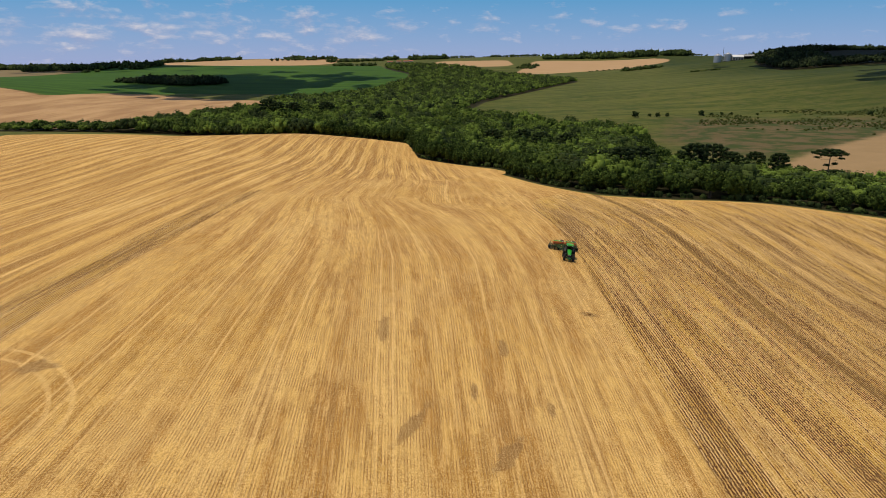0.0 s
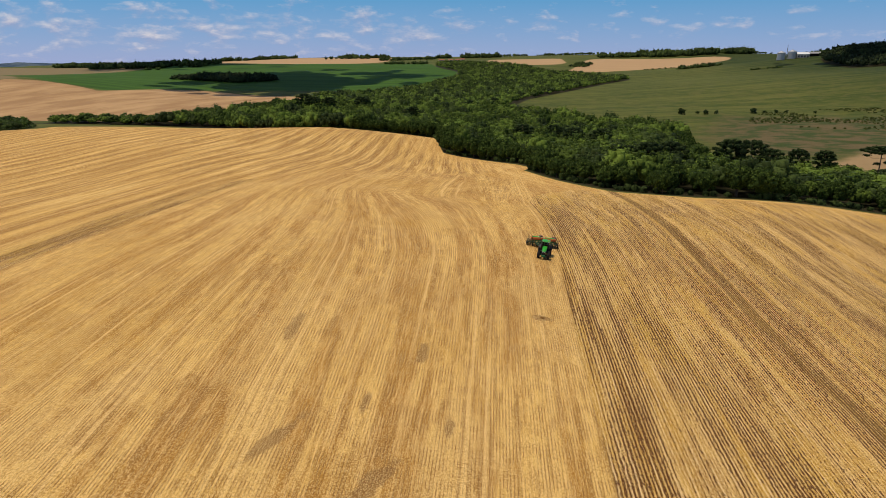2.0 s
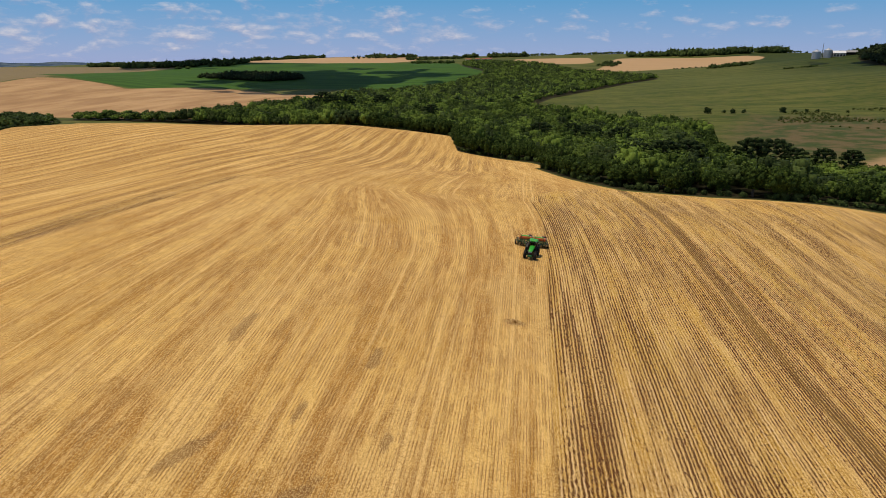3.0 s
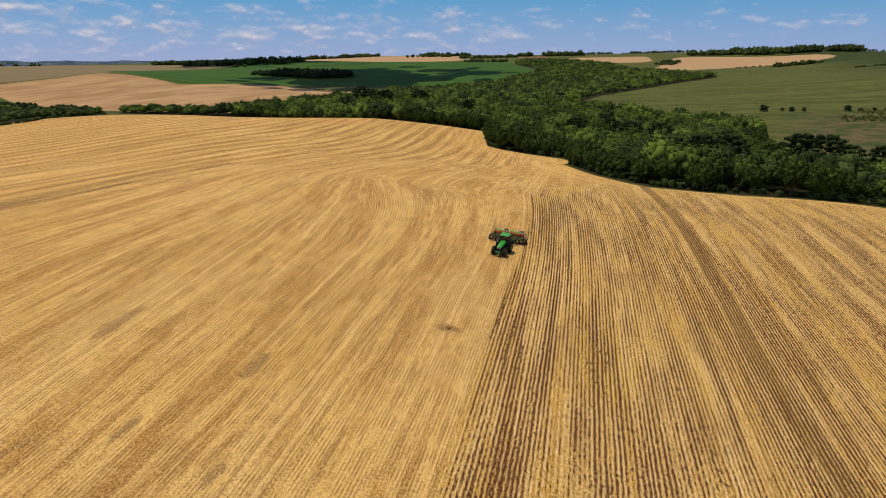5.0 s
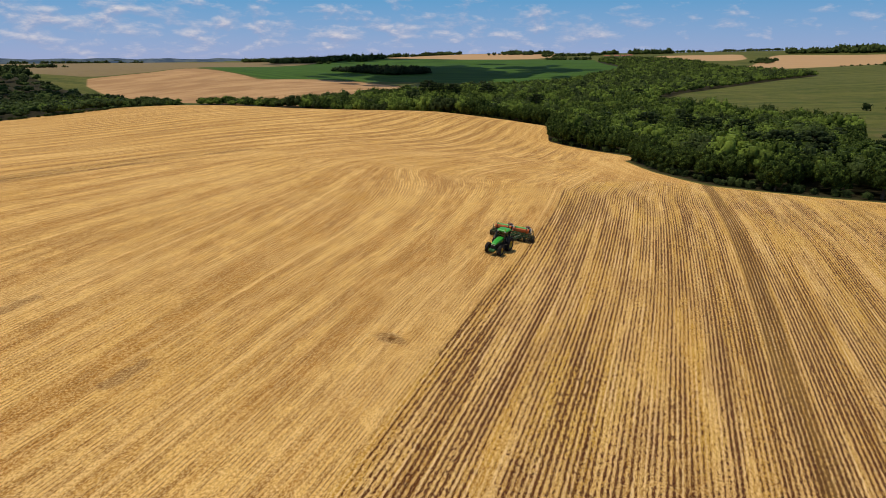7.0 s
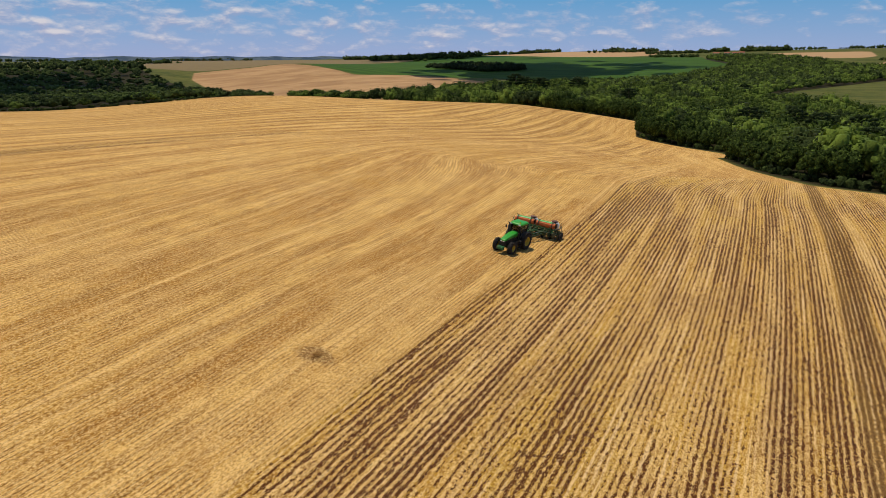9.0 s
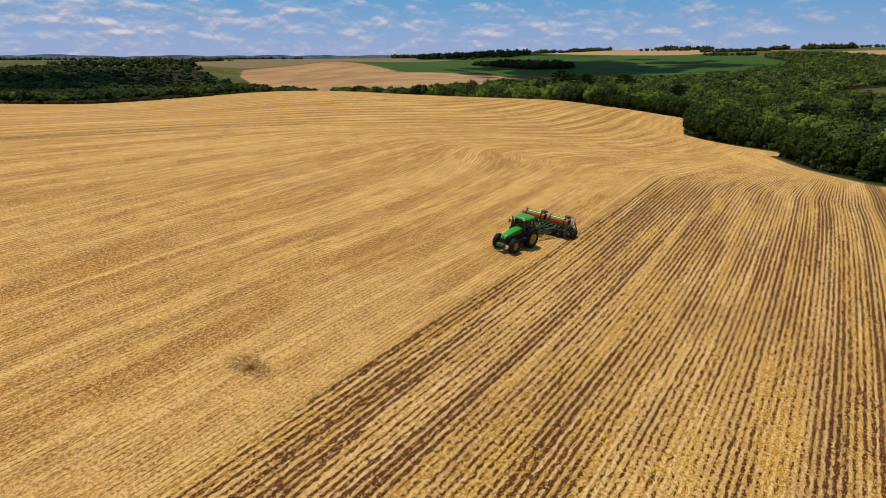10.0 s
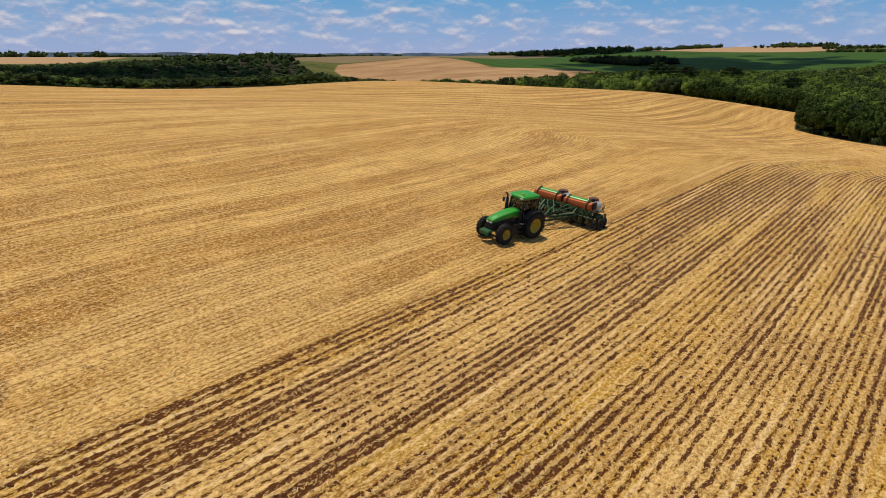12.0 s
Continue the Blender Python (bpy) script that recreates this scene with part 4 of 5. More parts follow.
def mesh_of(name, bm, mat, smooth=False):
    me = bpy.data.meshes.new(name)
    bmesh.ops.recalc_face_normals(bm, faces=bm.faces)
    bm.to_mesh(me)
    bm.free()
    if smooth:
        me.polygons.foreach_set("use_smooth", np.ones(len(me.polygons), bool))
    me.materials.append(mat)
    return me


def part(name, bm, mat, parent, label="", smooth=False):
    ob = new(name, mesh_of(name, bm, mat, smooth))
    ob.parent = parent
    return tagged(ob, label)


def box(bm, x0, x1, y0, y1, z0, z1, bevel=0.02, m=None):
    got = bmesh.ops.create_cube(bm, size=1)["verts"]
    for v in got:
        v.co = Vector(((x0 + x1) / 2 + v.co.x * (x1 - x0), (y0 + y1) / 2 + v.co.y * (y1 - y0), (z0 + z1) / 2 + v.co.z * (z1 - z0)))
        if m is not None:
            v.co = m @ v.co
    if bevel:
        bmesh.ops.bevel(bm, geom=list({e for v in got for e in v.link_edges}), offset=bevel, segments=2, affect="EDGES", profile=0.5)
    return bm


def rod(bm, p0, p1, r, seg=10, r1=None):
    p0, p1 = Vector(p0), Vector(p1)
    d = p1 - p0
    m = Matrix.Translation((p0 + p1) / 2) @ d.to_track_quat("Z", "Y").to_matrix().to_4x4()
    bmesh.ops.create_cone(bm, cap_ends=True, segments=seg, radius1=r, radius2=r if r1 is None else r1, depth=d.length, matrix=m)
    return bm


def beam(bm, p0, p1, w, h=None):
    """A square tube from p0 to p1."""
    p0, p1 = Vector(p0), Vector(p1)
    d = p1 - p0
    m = Matrix.Translation((p0 + p1) / 2) @ d.to_track_quat("Y", "Z").to_matrix().to_4x4()
    h = h or w
    return box(bm, -w / 2, w / 2, -d.length / 2, d.length / 2, -h / 2, h / 2, min(w, h) * 0.12, m)


def lathe(bm, profile, seg=32, m=Matrix()):
    """Turns (radius, along) pairs round the x axis."""
    rings = []
    for r, a in profile:
        rings.append([bm.verts.new(m @ Vector((a, r * math.cos(2 * math.pi * i / seg), r * math.sin(2 * math.pi * i / seg)))) for i in range(seg)])
    for p, q in zip(rings, rings[1:]):
        for i in range(seg):
            j = (i + 1) % seg
            bm.faces.new((p[i], p[j], q[j], q[i]))
    return rings


def lathe_mesh(name, profile, mat, seg=18):
    bm = bmesh.new()
    lathe(bm, profile, seg)
    return mesh_of(name, bm, mat)


def loft(bm, rings, caps=True):
    vs = [[bm.verts.new(p) for p in r] for r in rings]
    for a, b in zip(vs, vs[1:]):
        for i in range(len(a)):
            j = (i + 1) % len(a)
            bm.faces.new((a[i], a[j], b[j], b[i]))
    if caps:
        bm.faces.new(vs[0])
        bm.faces.new(vs[-1][::-1])
    return bm


def round_section(y, w, z0, z1, r=0.12, crown=0.06, n=5):
    """An upright section across x at y: flat below, rounded shoulders, slightly crowned top."""
    pts = [(-w / 2, z0), (w / 2, z0)]
    for i in range(n + 1):
        a = math.pi / 2 * i / n
        pts.append((w / 2 - r + r * math.cos(a), z1 - r + r * math.sin(a)))
    pts.append((0, z1 + crown))
    for i in range(n + 1):
        a = math.pi / 2 + math.pi / 2 * i / n
        pts.append((-w / 2 + r + r * math.cos(a), z1 - r + r * math.sin(a)))
    return [Vector((x, y, z)) for x, z in pts]


def wheel(parent, x, y, radius, width, rim_r, lugs):
    """A driven wheel: rim with hub, and a lugged tyre round it."""
    side = 1 if x > 0 else -1
    at = Matrix.Translation((x, y, radius - 0.03))
    hub = bmesh.new()
    lathe(hub, [(0.0, 0.12 * side), (rim_r * 0.28, 0.12 * side), (rim_r * 0.32, 0.02 * side), (rim_r * 0.34, -0.06 * side), (0.0, -0.06 * side)], 20, at)
    for i in range(8):
        a = math.pi * i / 4
        p = Vector((x, y + rim_r * 0.2 * math.cos(a), radius - 0.03 + rim_r * 0.2 * math.sin(a)))
        rod(hub, p + Vector((0.10 * side, 0, 0)), p + Vector((0.16 * side, 0, 0)), 0.018, 6)
    ob = part("wheel", hub, YELLOW, parent, "black lugged wheel with a yellow rim")
    rim = bmesh.new()
    w = width / 2
    lathe(rim, [(rim_r, w * 0.86 * side), (rim_r * 0.90, w * 0.80 * side), (rim_r * 0.84, w * 0.30 * side), (rim_r * 0.60, w * 0.10 * side), (rim_r * 0.30, w * 0.22 * side),
                (rim_r * 0.30, -w * 0.05 * side), (rim_r * 0.84, -w * 0.2 * side), (rim_r, -w * 0.8 * side)], 28, at)
    part("rim", rim, YELLOW, ob, "dusty yellow steel rim", True)
    tyre = bmesh.new()
    prof = [(rim_r * 0.97, -w * 0.80), (rim_r * 1.08, -w * 0.95), (radius * 0.80, -w * 1.06), (radius * 0.90, -w * 0.98), (radius * 0.925, -w * 0.8), (radius * 0.935, 0), (radius * 0.925, w * 0.8),
            (radius * 0.90, w * 0.98), (radius * 0.80, w * 1.06), (rim_r * 1.08, w * 0.95), (rim_r * 0.97, w * 0.80)]
    lathe(tyre, prof, 36, at)
    for i in range(lugs):
        for s in (-1, 1):
            a = 2 * math.pi * (i + (0.5 if s > 0 else 0)) / lugs
            turn = Matrix.Translation((x, y, radius - 0.03)) @ Matrix.Rotation(a, 4, "X") @ Matrix.Translation((s * w * 0.52, 0, radius * 0.965)) @ Matrix.Rotation(s * 0.75, 4, "Z")
            box(tyre, -w * 0.62, w * 0.62, -radius * 0.032, radius * 0.032, -radius * 0.05, radius * 0.045, 0, turn)
    part("tyre", tyre, RUBBER, ob, "dusty black rubber tyre with deep chevron lugs")
    return ob


def build_tractor(place):
    """Row-crop tractor, heading along its own -y; origin on the ground under the rear axle."""
    root = new("tractor")
    tagged(root, "green farm tractor with yellow rims towing a planter over stubble", "tractor")
    B = bmesh.new
    # backbone
    bm = B()
    box(bm, -0.30, 0.30, -2.9, 0.45, 0.62, 1.12, 0.05)
    box(bm, -0.42, 0.42, -0.5, 0.5, 0.6, 1.25, 0.08)
    box(bm, -0.36, 0.36, -3.35, -2.3, 0.85, 1.15, 0.04)
    part("chassis", bm, GREEN_DARK, root, "dark green cast chassis")
    bm = B()
    rod(bm, (-0.95, 0, 0.95), (0.95, 0, 0.95), 0.17, 14)
    part("rear_axle", bm, GREEN_DARK, root)
    bm = B()
    box(bm, -0.80, 0.80, -2.98, -2.72, 0.58, 0.84, 0.05)
    part("front_axle", bm, GREEN_DARK, root)
    for x in (-1.02, 1.02):
        wheel(root, x, 0.0, 0.98, 0.58, 0.54, 20)
    for x in (-0.98, 0.98):
        wheel(root, x, -2.85, 0.73, 0.46, 0.37, 17)
    # bonnet: a wedge over black flanks
    bm = B()
    loft(bm, [round_section(-0.95, 0.92, 1.66, 2.06, 0.13), round_section(-1.6, 0.90, 1.63, 2.02, 0.13), round_section(-2.4, 0.84, 1.56, 1.90, 0.12), round_section(-3.0, 0.76, 1.50, 1.76, 0.11),
              round_section(-3.4, 0.68, 1.45, 1.64, 0.08, 0.04), round_section(-3.50, 0.60, 1.45, 1.56, 0.05, 0.03)])
    part("bonnet", bm, GREEN, root, "glossy green bonnet sloping to the nose")
    for s in (-1, 1):
        bm = B()
        loft(bm, [[Vector((s * 0.445, -1.0, 1.68)), Vector((s * 0.455, -1.0, 0.98)), Vector((s * 0.05, -1.0, 0.98)), Vector((s * 0.05, -1.0, 1.68))],
                  [Vector((s * 0.345, -3.36, 1.47)), Vector((s * 0.36, -3.36, 0.90)), Vector((s * 0.05, -3.36, 0.90)), Vector((s * 0.05, -3.36, 1.47))]])
        for i in range(10):
            y = -1.25 - i * 0.2
            w = 0.465 + (y + 1.0) * 0.043
            box(bm, s * w - 0.014, s * w + 0.014, y - 0.07, y + 0.07, 1.05, 1.42, 0)
        part("side_grille", bm, BLACK, root, "black louvred side grille")
        bm = B()
        box(bm, s * 0.458 - 0.012, s * 0.458 + 0.012, -1.5, -1.05, 1.54, 1.62, 0.004)
        part("flank_stripe", bm, YELLOW, root, "thin yellow stripe along the bonnet")
    bm = B()
    box(bm, -0.34, 0.34, -3.52, -3.30, 0.86, 1.46, 0.05)
    for i in range(8):
        box(bm, -0.29, 0.29, -3.545, -3.515, 0.91 + i * 0.065, 0.935 + i * 0.065, 0.004)
    part("front_grille", bm, BLACK, root, "black slatted nose grille")
    for s in (-1, 1):
        bm = B()
        loft(bm, [[Vector((s * 0.08, -3.575, 1.45)), Vector((s * 0.27, -3.535, 1.47)), Vector((s * 0.27, -3.535, 1.39)), Vector((s * 0.08, -3.575, 1.36))],
                  [Vector((s * 0.08, -3.45, 1.45)), Vector((s * 0.27, -3.42, 1.47)), Vector((s * 0.27, -3.42, 1.39)), Vector((s * 0.08, -3.45, 1.36))]])
        part("headlight", bm, LAMP, root, "clear headlight")
    bm = B()
    box(bm, -0.42, 0.42, -3.86, -3.45, 0.74, 0.88, 0.04)
    box(bm, -0.42, 0.42, -3.96, -3.84, 0.56, 0.82, 0.03)
    part("front_weight_frame", bm, GREEN_MID, root, "green front weight carrier")
    bm = B()
    for i in range(9):
        box(bm, -0.40 + i * 0.09, -0.325 + i * 0.09, -3.92, -3.55, 0.50, 0.78, 0.02)
    part("front_weights", bm, GREEN_DARK, root, "row of suitcase weights")
    # cab
    bm = B()
    box(bm, -0.72, 0.72, -1.05, 0.55, 1.18, 1.42, 0.05)
    box(bm, -0.60, 0.60, -1.05, -0.85, 1.40, 1.85, 0.04)
    part("cab_floor", bm, BLACK, root)
    posts = [((-0.66, -1.03, 1.40), (-0.62, -0.86, 2.86)), ((0.66, -1.03, 1.40), (0.62, -0.86, 2.86)), ((-0.80, -0.18, 1.40), (-0.74, -0.16, 2.86)), ((0.80, -0.18, 1.40), (0.74, -0.16, 2.86)),
             ((-0.70, 0.60, 1.42), (-0.66, 0.62, 2.86)), ((0.70, 0.60, 1.42), (0.66, 0.62, 2.86))]
    for a, b in posts:
        bm = B()
        beam(bm, a, b, 0.095)
        part("cab_pillar", bm, BLACK, root, "slim black cab pillar")
    tops = [b for a, b in posts]
    feet = [a for a, b in posts]
    for a, b in ((0, 1), (0, 2), (1, 3), (2, 4), (3, 5), (4, 5)):
        bm = B()
        q = [Vector(feet[a]) + Vector((0, 0, 0.05)), Vector(feet[b]) + Vector((0, 0, 0.05)), Vector(tops[b]), Vector(tops[a])]
        nrm = (q[1] - q[0]).cross(q[3] - q[0]).normalized() * 0.006
        loft(bm, [[v - nrm for v in q], [v + nrm for v in q]])
        pane = part("cab_window", bm, GLASS, root, "tinted cab glass")
        pane.visible_shadow = False
    bm = B()
    rings = []
    for z, g in ((2.84, -0.02), (2.90, 0.02), (2.98, 0.01), (3.05, -0.06), (3.09, -0.20)):
        ring = []
        for i in range(32):
            a = 2 * math.pi * i / 32
            c, s = math.cos(a), math.sin(a)
            e = 0.36
            ring.append(Vector((abs(c) ** e * math.copysign(0.80 + g, c), -0.16 + abs(s) ** e * math.copysign(0.90 + g, s), z)))
        rings.append(ring)
    loft(bm, rings)
    part("cab_roof", bm, GREEN, root, "green rounded cab roof", True)
    for s in (-1, 1):
        bm = B()
        box(bm, s * 0.55 - 0.13, s * 0.55 + 0.13, -1.12, -1.06, 2.86, 2.96, 0.01)
        part("roof_lamp", bm, LAMP, root, "clear roof work lamp")
    bm = B()
    rod(bm, (0.45, -0.85, 3.06), (0.45, -0.85, 3.13), 0.05, 10)
    rod(bm, (0.45, -0.85, 3.13), (0.45, -0.85, 3.27), 0.07, 12, 0.055)
    part("beacon", bm, AMBER, root, "amber warning beacon")
    bm = B()
    box(bm, -0.28, 0.28, -0.35, 0.18, 1.55, 1.72, 0.06)
    box(bm, -0.26, 0.26, 0.10, 0.26, 1.70, 2.40, 0.06)
    part("seat", bm, SEATING, root, "dark cloth driver's seat")
    bm = B()
    rod(bm, (0, -0.85, 1.5), (0, -0.62, 1.98), 0.035, 8)
    lathe(bm, [(0.20, -0.015), (0.22, 0), (0.20, 0.015), (0.18, 0), (0.20, -0.015)], 20, Matrix.Translation((0, -0.60, 2.0)) @ Matrix.Rotation(radians(-62), 4, "X") @ Matrix.Rotation(radians(90), 4, "Y"))
    part("steering_wheel", bm, BLACK, root)
    # exhaust, by the right front corner of the cab
    bm = B()
    box(bm, -0.62, -0.50, -0.95, -0.15, 1.42, 1.80, 0.04)
    box(bm, 0.50, 0.62, -0.95, -0.15, 1.42, 1.80, 0.04)
    box(bm, -0.55, 0.55, 0.40, 0.56, 1.42, 2.05, 0.05)
    part("cab_console", bm, BLACK, root)
    bm = B()
    rod(bm, (-0.72, -1.18, 1.45), (-0.72, -1.18, 2.70), 0.125, 14)
    rod(bm, (-0.72, -1.18, 2.70), (-0.72, -1.20, 2.98), 0.065, 12)
    rod(bm, (-0.72, -1.19, 2.95), (-0.78, -1.34, 3.08), 0.062, 12)
    part("exhaust_stack", bm, BLACK, root, "matt black exhaust stack", True)
    bm = B()
    rod(bm, (0.62, -1.12, 1.5), (0.62, -1.12, 2.0), 0.085, 12)
    part("air_intake", bm, BLACK, root)
    for s in (-1, 1):
        bm = B()
        rod(bm, (s * 0.66, -0.98, 2.45), (s * 1.12, -1.12, 2.55), 0.018, 6)
        part("mirror_arm", bm, BLACK, root)
        bm = B()
        box(bm, s * 1.12 - 0.10, s * 1.12 + 0.10, -1.16, -1.10, 2.28, 2.62, 0.02)
        part("mirror", bm, BLACK, root, "black wing mirror")
        # rear mudguards
        bm = B()
        rings = []
        for i in range(9):
            a = radians(35 + i * 14)
            r = 1.09
            y, z = -r * math.cos(a), 0.95 + r * math.sin(a)
            yi, zi = -(r - 0.04) * math.cos(a), 0.95 + (r - 0.04) * math.sin(a)
            rings.append([Vector((s * 0.66, y, z)), Vector((s * 1.24, y, z)), Vector((s * 1.24, yi, zi)), Vector((s * 0.66, yi, zi))])
        loft(bm, rings)
        part("mudguard", bm, BLACK, root, "black rear mudguard")
        bm = B()
        box(bm, s * 0.62 - 0.20, s * 0.62 + 0.20, -1.75, -0.95, 0.60, 1.15, 0.08)
        part("fuel_tank" if s < 0 else "step_box", bm, BLACK, root, "black plastic side tank")
        # work lamp arms
        bm = B()
        box(bm, s * 1.0 - 0.08, s * 1.0 + 0.08, 0.55, 0.62, 1.95, 2.06, 0.01)
        part("tail_lamp", bm, MAROON, root, "red tail lamp")
    for i in range(4):
        bm = B()
        box(bm, 0.86, 1.16, -1.38, -0.98, 0.42 + i * 0.26, 0.455 + i * 0.26, 0.008)
        part("step", bm, BLACK, root, "black cab step")
    for y in (-1.39, -0.97):
        bm = B()
        beam(bm, (1.02, y, 0.40), (0.88, y, 1.40), 0.04)
        part("step_rail", bm, BLACK, root)
    bm = B()
    rod(bm, (0.82, -0.90, 1.45), (0.90, -1.02, 1.75), 0.016, 6)
    rod(bm, (0.90, -1.02, 1.75), (0.86, -1.02, 2.25), 0.016, 6)
    part("handrail", bm, STEEL, root)
    bm = B()
    box(bm, -0.06, 0.06, 0.35, 1.15, 0.42, 0.50, 0.01)
    part("drawbar", bm, BLACK, root)
    for s in (-1, 1):
        bm = B()
        beam(bm, (s * 0.38, 0.35, 0.60), (s * 0.46, 1.15, 0.62), 0.07)
        rod(bm, (s * 0.36, 0.30, 1.30), (s * 0.44, 0.85, 0.64), 0.03, 8)
        part("lift_arm", bm, BLACK, root)
    root.matrix_basis = place
    return root


def build_planter(place):
    """Trailed planter of thirteen rows; origin on the ground under the main bar, rows towards +y."""
    root = new("planter")
    tagged(root, "green planter with two orange hoppers working through stubble", "planter")
    B = bmesh.new
    HALF = 3.35
    for y, z in ((0.0, 0.86), (-0.75, 0.86), (0.55, 1.02)):
        bm = B()
        beam(bm, (-HALF, y, z), (HALF, y, z), 0.15)
        part("tool_bar", bm, GREEN_DARK, root, "dark green tool bar")
    for x in (-3.2, -2.1, -1.05, 0, 1.05, 2.1, 3.2):
        bm = B()
        beam(bm, (x, -0.78, 0.86), (x, 0.58, 0.95), 0.10)
        part("cross_member", bm, GREEN_DARK, root)
    # drawbar frame to the tractor
    for a, b, w in (((-1.9, -0.75, 0.86), (-0.12, -5.05, 0.62), 0.14), ((1.9, -0.75, 0.86), (0.12, -5.05, 0.62), 0.14), ((0, -0.75, 0.86), (0, -5.3, 0.55), 0.16), ((-1.25, -2.3, 0.82), (1.25, -2.3, 0.82), 0.11), ((-0.6, -3.7, 0.72), (0.6, -3.7, 0.72), 0.10)):
        bm = B()
        beam(bm, a, b, w)
        part("drawbar_beam", bm, GREEN_DARK, root, "green drawbar beam")
    # lattice of stays in front of the hoppers
    stays = [((-2.9, -0.75, 0.9), (-2.2, -0.55, 1.55)), ((-1.5, -0.75, 0.9), (-2.2, -0.55, 1.55)), ((-1.5, -0.75, 0.9), (-0.8, -0.55, 1.55)), ((0, -1.6, 0.9), (-0.8, -0.55, 1.55)), ((0, -1.6, 0.9), (0.8, -0.55, 1.55)),
             ((1.5, -0.75, 0.9), (0.8, -0.55, 1.55)), ((1.5, -0.75, 0.9), (2.2, -0.55, 1.55)), ((2.9, -0.75, 0.9), (2.2, -0.55, 1.55)), ((0, -2.4, 0.9), (-1.4, -0.6, 1.45)), ((0, -2.4, 0.9), (1.4, -0.6, 1.45)), ((0, -3.2, 0.78), (0, -1.5, 1.45)), ((-1.2, -0.7, 1.45), (1.2, -0.7, 1.45))]
    for q in (-2.6, -1.9, -1.2, -0.4, 0.4, 1.2, 1.9, 2.6):
        stays.append(((q, -0.75, 0.92), (q + 0.35, -0.60, 1.50)))
    stays += [((-1.6, -1.3, 1.0), (1.6, -1.3, 1.0)), ((-1.6, -1.3, 1.0), (-1.6, -0.6, 1.4)), ((1.6, -1.3, 1.0), (1.6, -0.6, 1.4)), ((-0.5, -3.0, 0.85), (-1.6, -1.3, 1.05)), ((0.5, -3.0, 0.85), (1.6, -1.3, 1.05))]
    for a, b in stays:
        bm = B()
        beam(bm, a, b, 0.07)
        part("stay", bm, GREEN_MID, root)
    for a, b in (((-3.3, -0.6, 1.30), (3.3, -0.6, 1.30)), ((-3.3, 0.35, 1.30), (3.3, 0.35, 1.30))):
        bm = B()
        beam(bm, a, b, 0.09)
        part("hopper_rail", bm, GREEN_DARK, root)
    for x in (-3.1, -1.7, -0.3, 0.3, 1.7, 3.1):
        for y in (-0.6, 0.35):
            bm = B()
            beam(bm, (x, y, 0.88), (x, y, 1.32), 0.07)
            part("hopper_post", bm, GREEN_DARK, root)
    for cx in (-1.54, 1.52):
        # orange fertiliser hopper: a rounded trough with a green lid
        L = 1.34
        bm = B()
        sec = []
        for i in range(18):
            a = radians(170 + i * 200 / 17)
            sec.append((-0.12 + 0.46 * math.cos(a), 1.72 + 0.40 * math.sin(a)))
        sec += [(0.30, 1.96), (-0.12, 2.06), (-0.54, 1.96)]
        rings = [[Vector((cx + s * L, -0.12 + (y + 0.12) * k, 1.74 + (z - 1.74) * k)) for y, z in sec] for s, k in ((-1.0, 0.90), (-0.97, 1.0), (0.97, 1.0), (1.0, 0.90))]
        loft(bm, rings)
        hop = part("hopper", bm, ORANGE, root, "orange-red fertiliser hopper")
        bm = B()
        rings = [[Vector((cx - 0.10 + s * L * 0.80, y, z)) for y, z in ((-0.32, 2.03), (-0.32, 2.08), (-0.22, 2.14), (-0.02, 2.17), (0.22, 2.12), (0.37, 1.97), (0.37, 1.90))] for s in (-1, 1)]
        loft(bm, rings)
        part("lid", bm, GREEN, hop, "green hopper lid")
        for dx in (-0.98, 0.92):
            bm = B()
            lathe(bm, [(0.45, -0.05), (0.51, -0.05), (0.51, 0.05), (0.45, 0.05)], 24, Matrix.Translation((cx + dx, -0.12, 1.73)))
            part("strap", bm, BLACK, hop, "dark strap round the hopper")
        bm = B()
        box(bm, cx + L + 0.02, cx + L + 0.17, -0.36, 0.22, 1.50, 2.10, 0.06)
        rod(bm, (cx + L - 0.12, 0.0, 2.10), (cx + L - 0.12, 0.0, 2.36), 0.14, 12)
        part("agitator", bm, BLACK, hop, "black agitator drive")
        # seed tank behind
        tx = cx + 0.92
        bm = B()
        up = Matrix.Translation((tx, 0.60, 1.30)) @ Matrix.Rotation(radians(-90), 4, "Y")
        lathe(bm, [(0.0, -0.35), (0.24, -0.35), (0.66, 0.10), (0.72, 0.40), (0.68, 0.58), (0.50, 0.76), (0.44, 0.82), (0.0, 0.82)], 28, up)
        tank = part("seed_tank", bm, WHITE, root, "white plastic seed tank", True)
        bm = B()
        lathe(bm, [(0.0, 0.95), (0.36, 0.96), (0.43, 0.92), (0.44, 0.80), (0.38, 0.80)], 24, up)
        part("cap", bm, MAROON, tank, "dark brown screw cap", True)
        bm = B()
        for q in range(4):
            a = radians(45 + 90 * q)
            rod(bm, (tx + 0.45 * math.cos(a), 0.60 + 0.45 * math.sin(a), 0.95), (tx + 0.45 * math.cos(a), 0.60 + 0.45 * math.sin(a), 1.55), 0.03, 6)
        part("tank_stand", bm, GREEN_DARK, root)
    # walkway and rails behind the hoppers
    bm = B()
    box(bm, -3.2, 3.2, 0.95, 1.25, 1.12, 1.16, 0.01)
    part("walkway", bm, STEEL, root, "steel mesh walkway")
    for x in (-3.2, 3.2):
        bm = B()
        rod(bm, (x, 1.0, 1.14), (x, 1.0, 2.0), 0.02, 6)
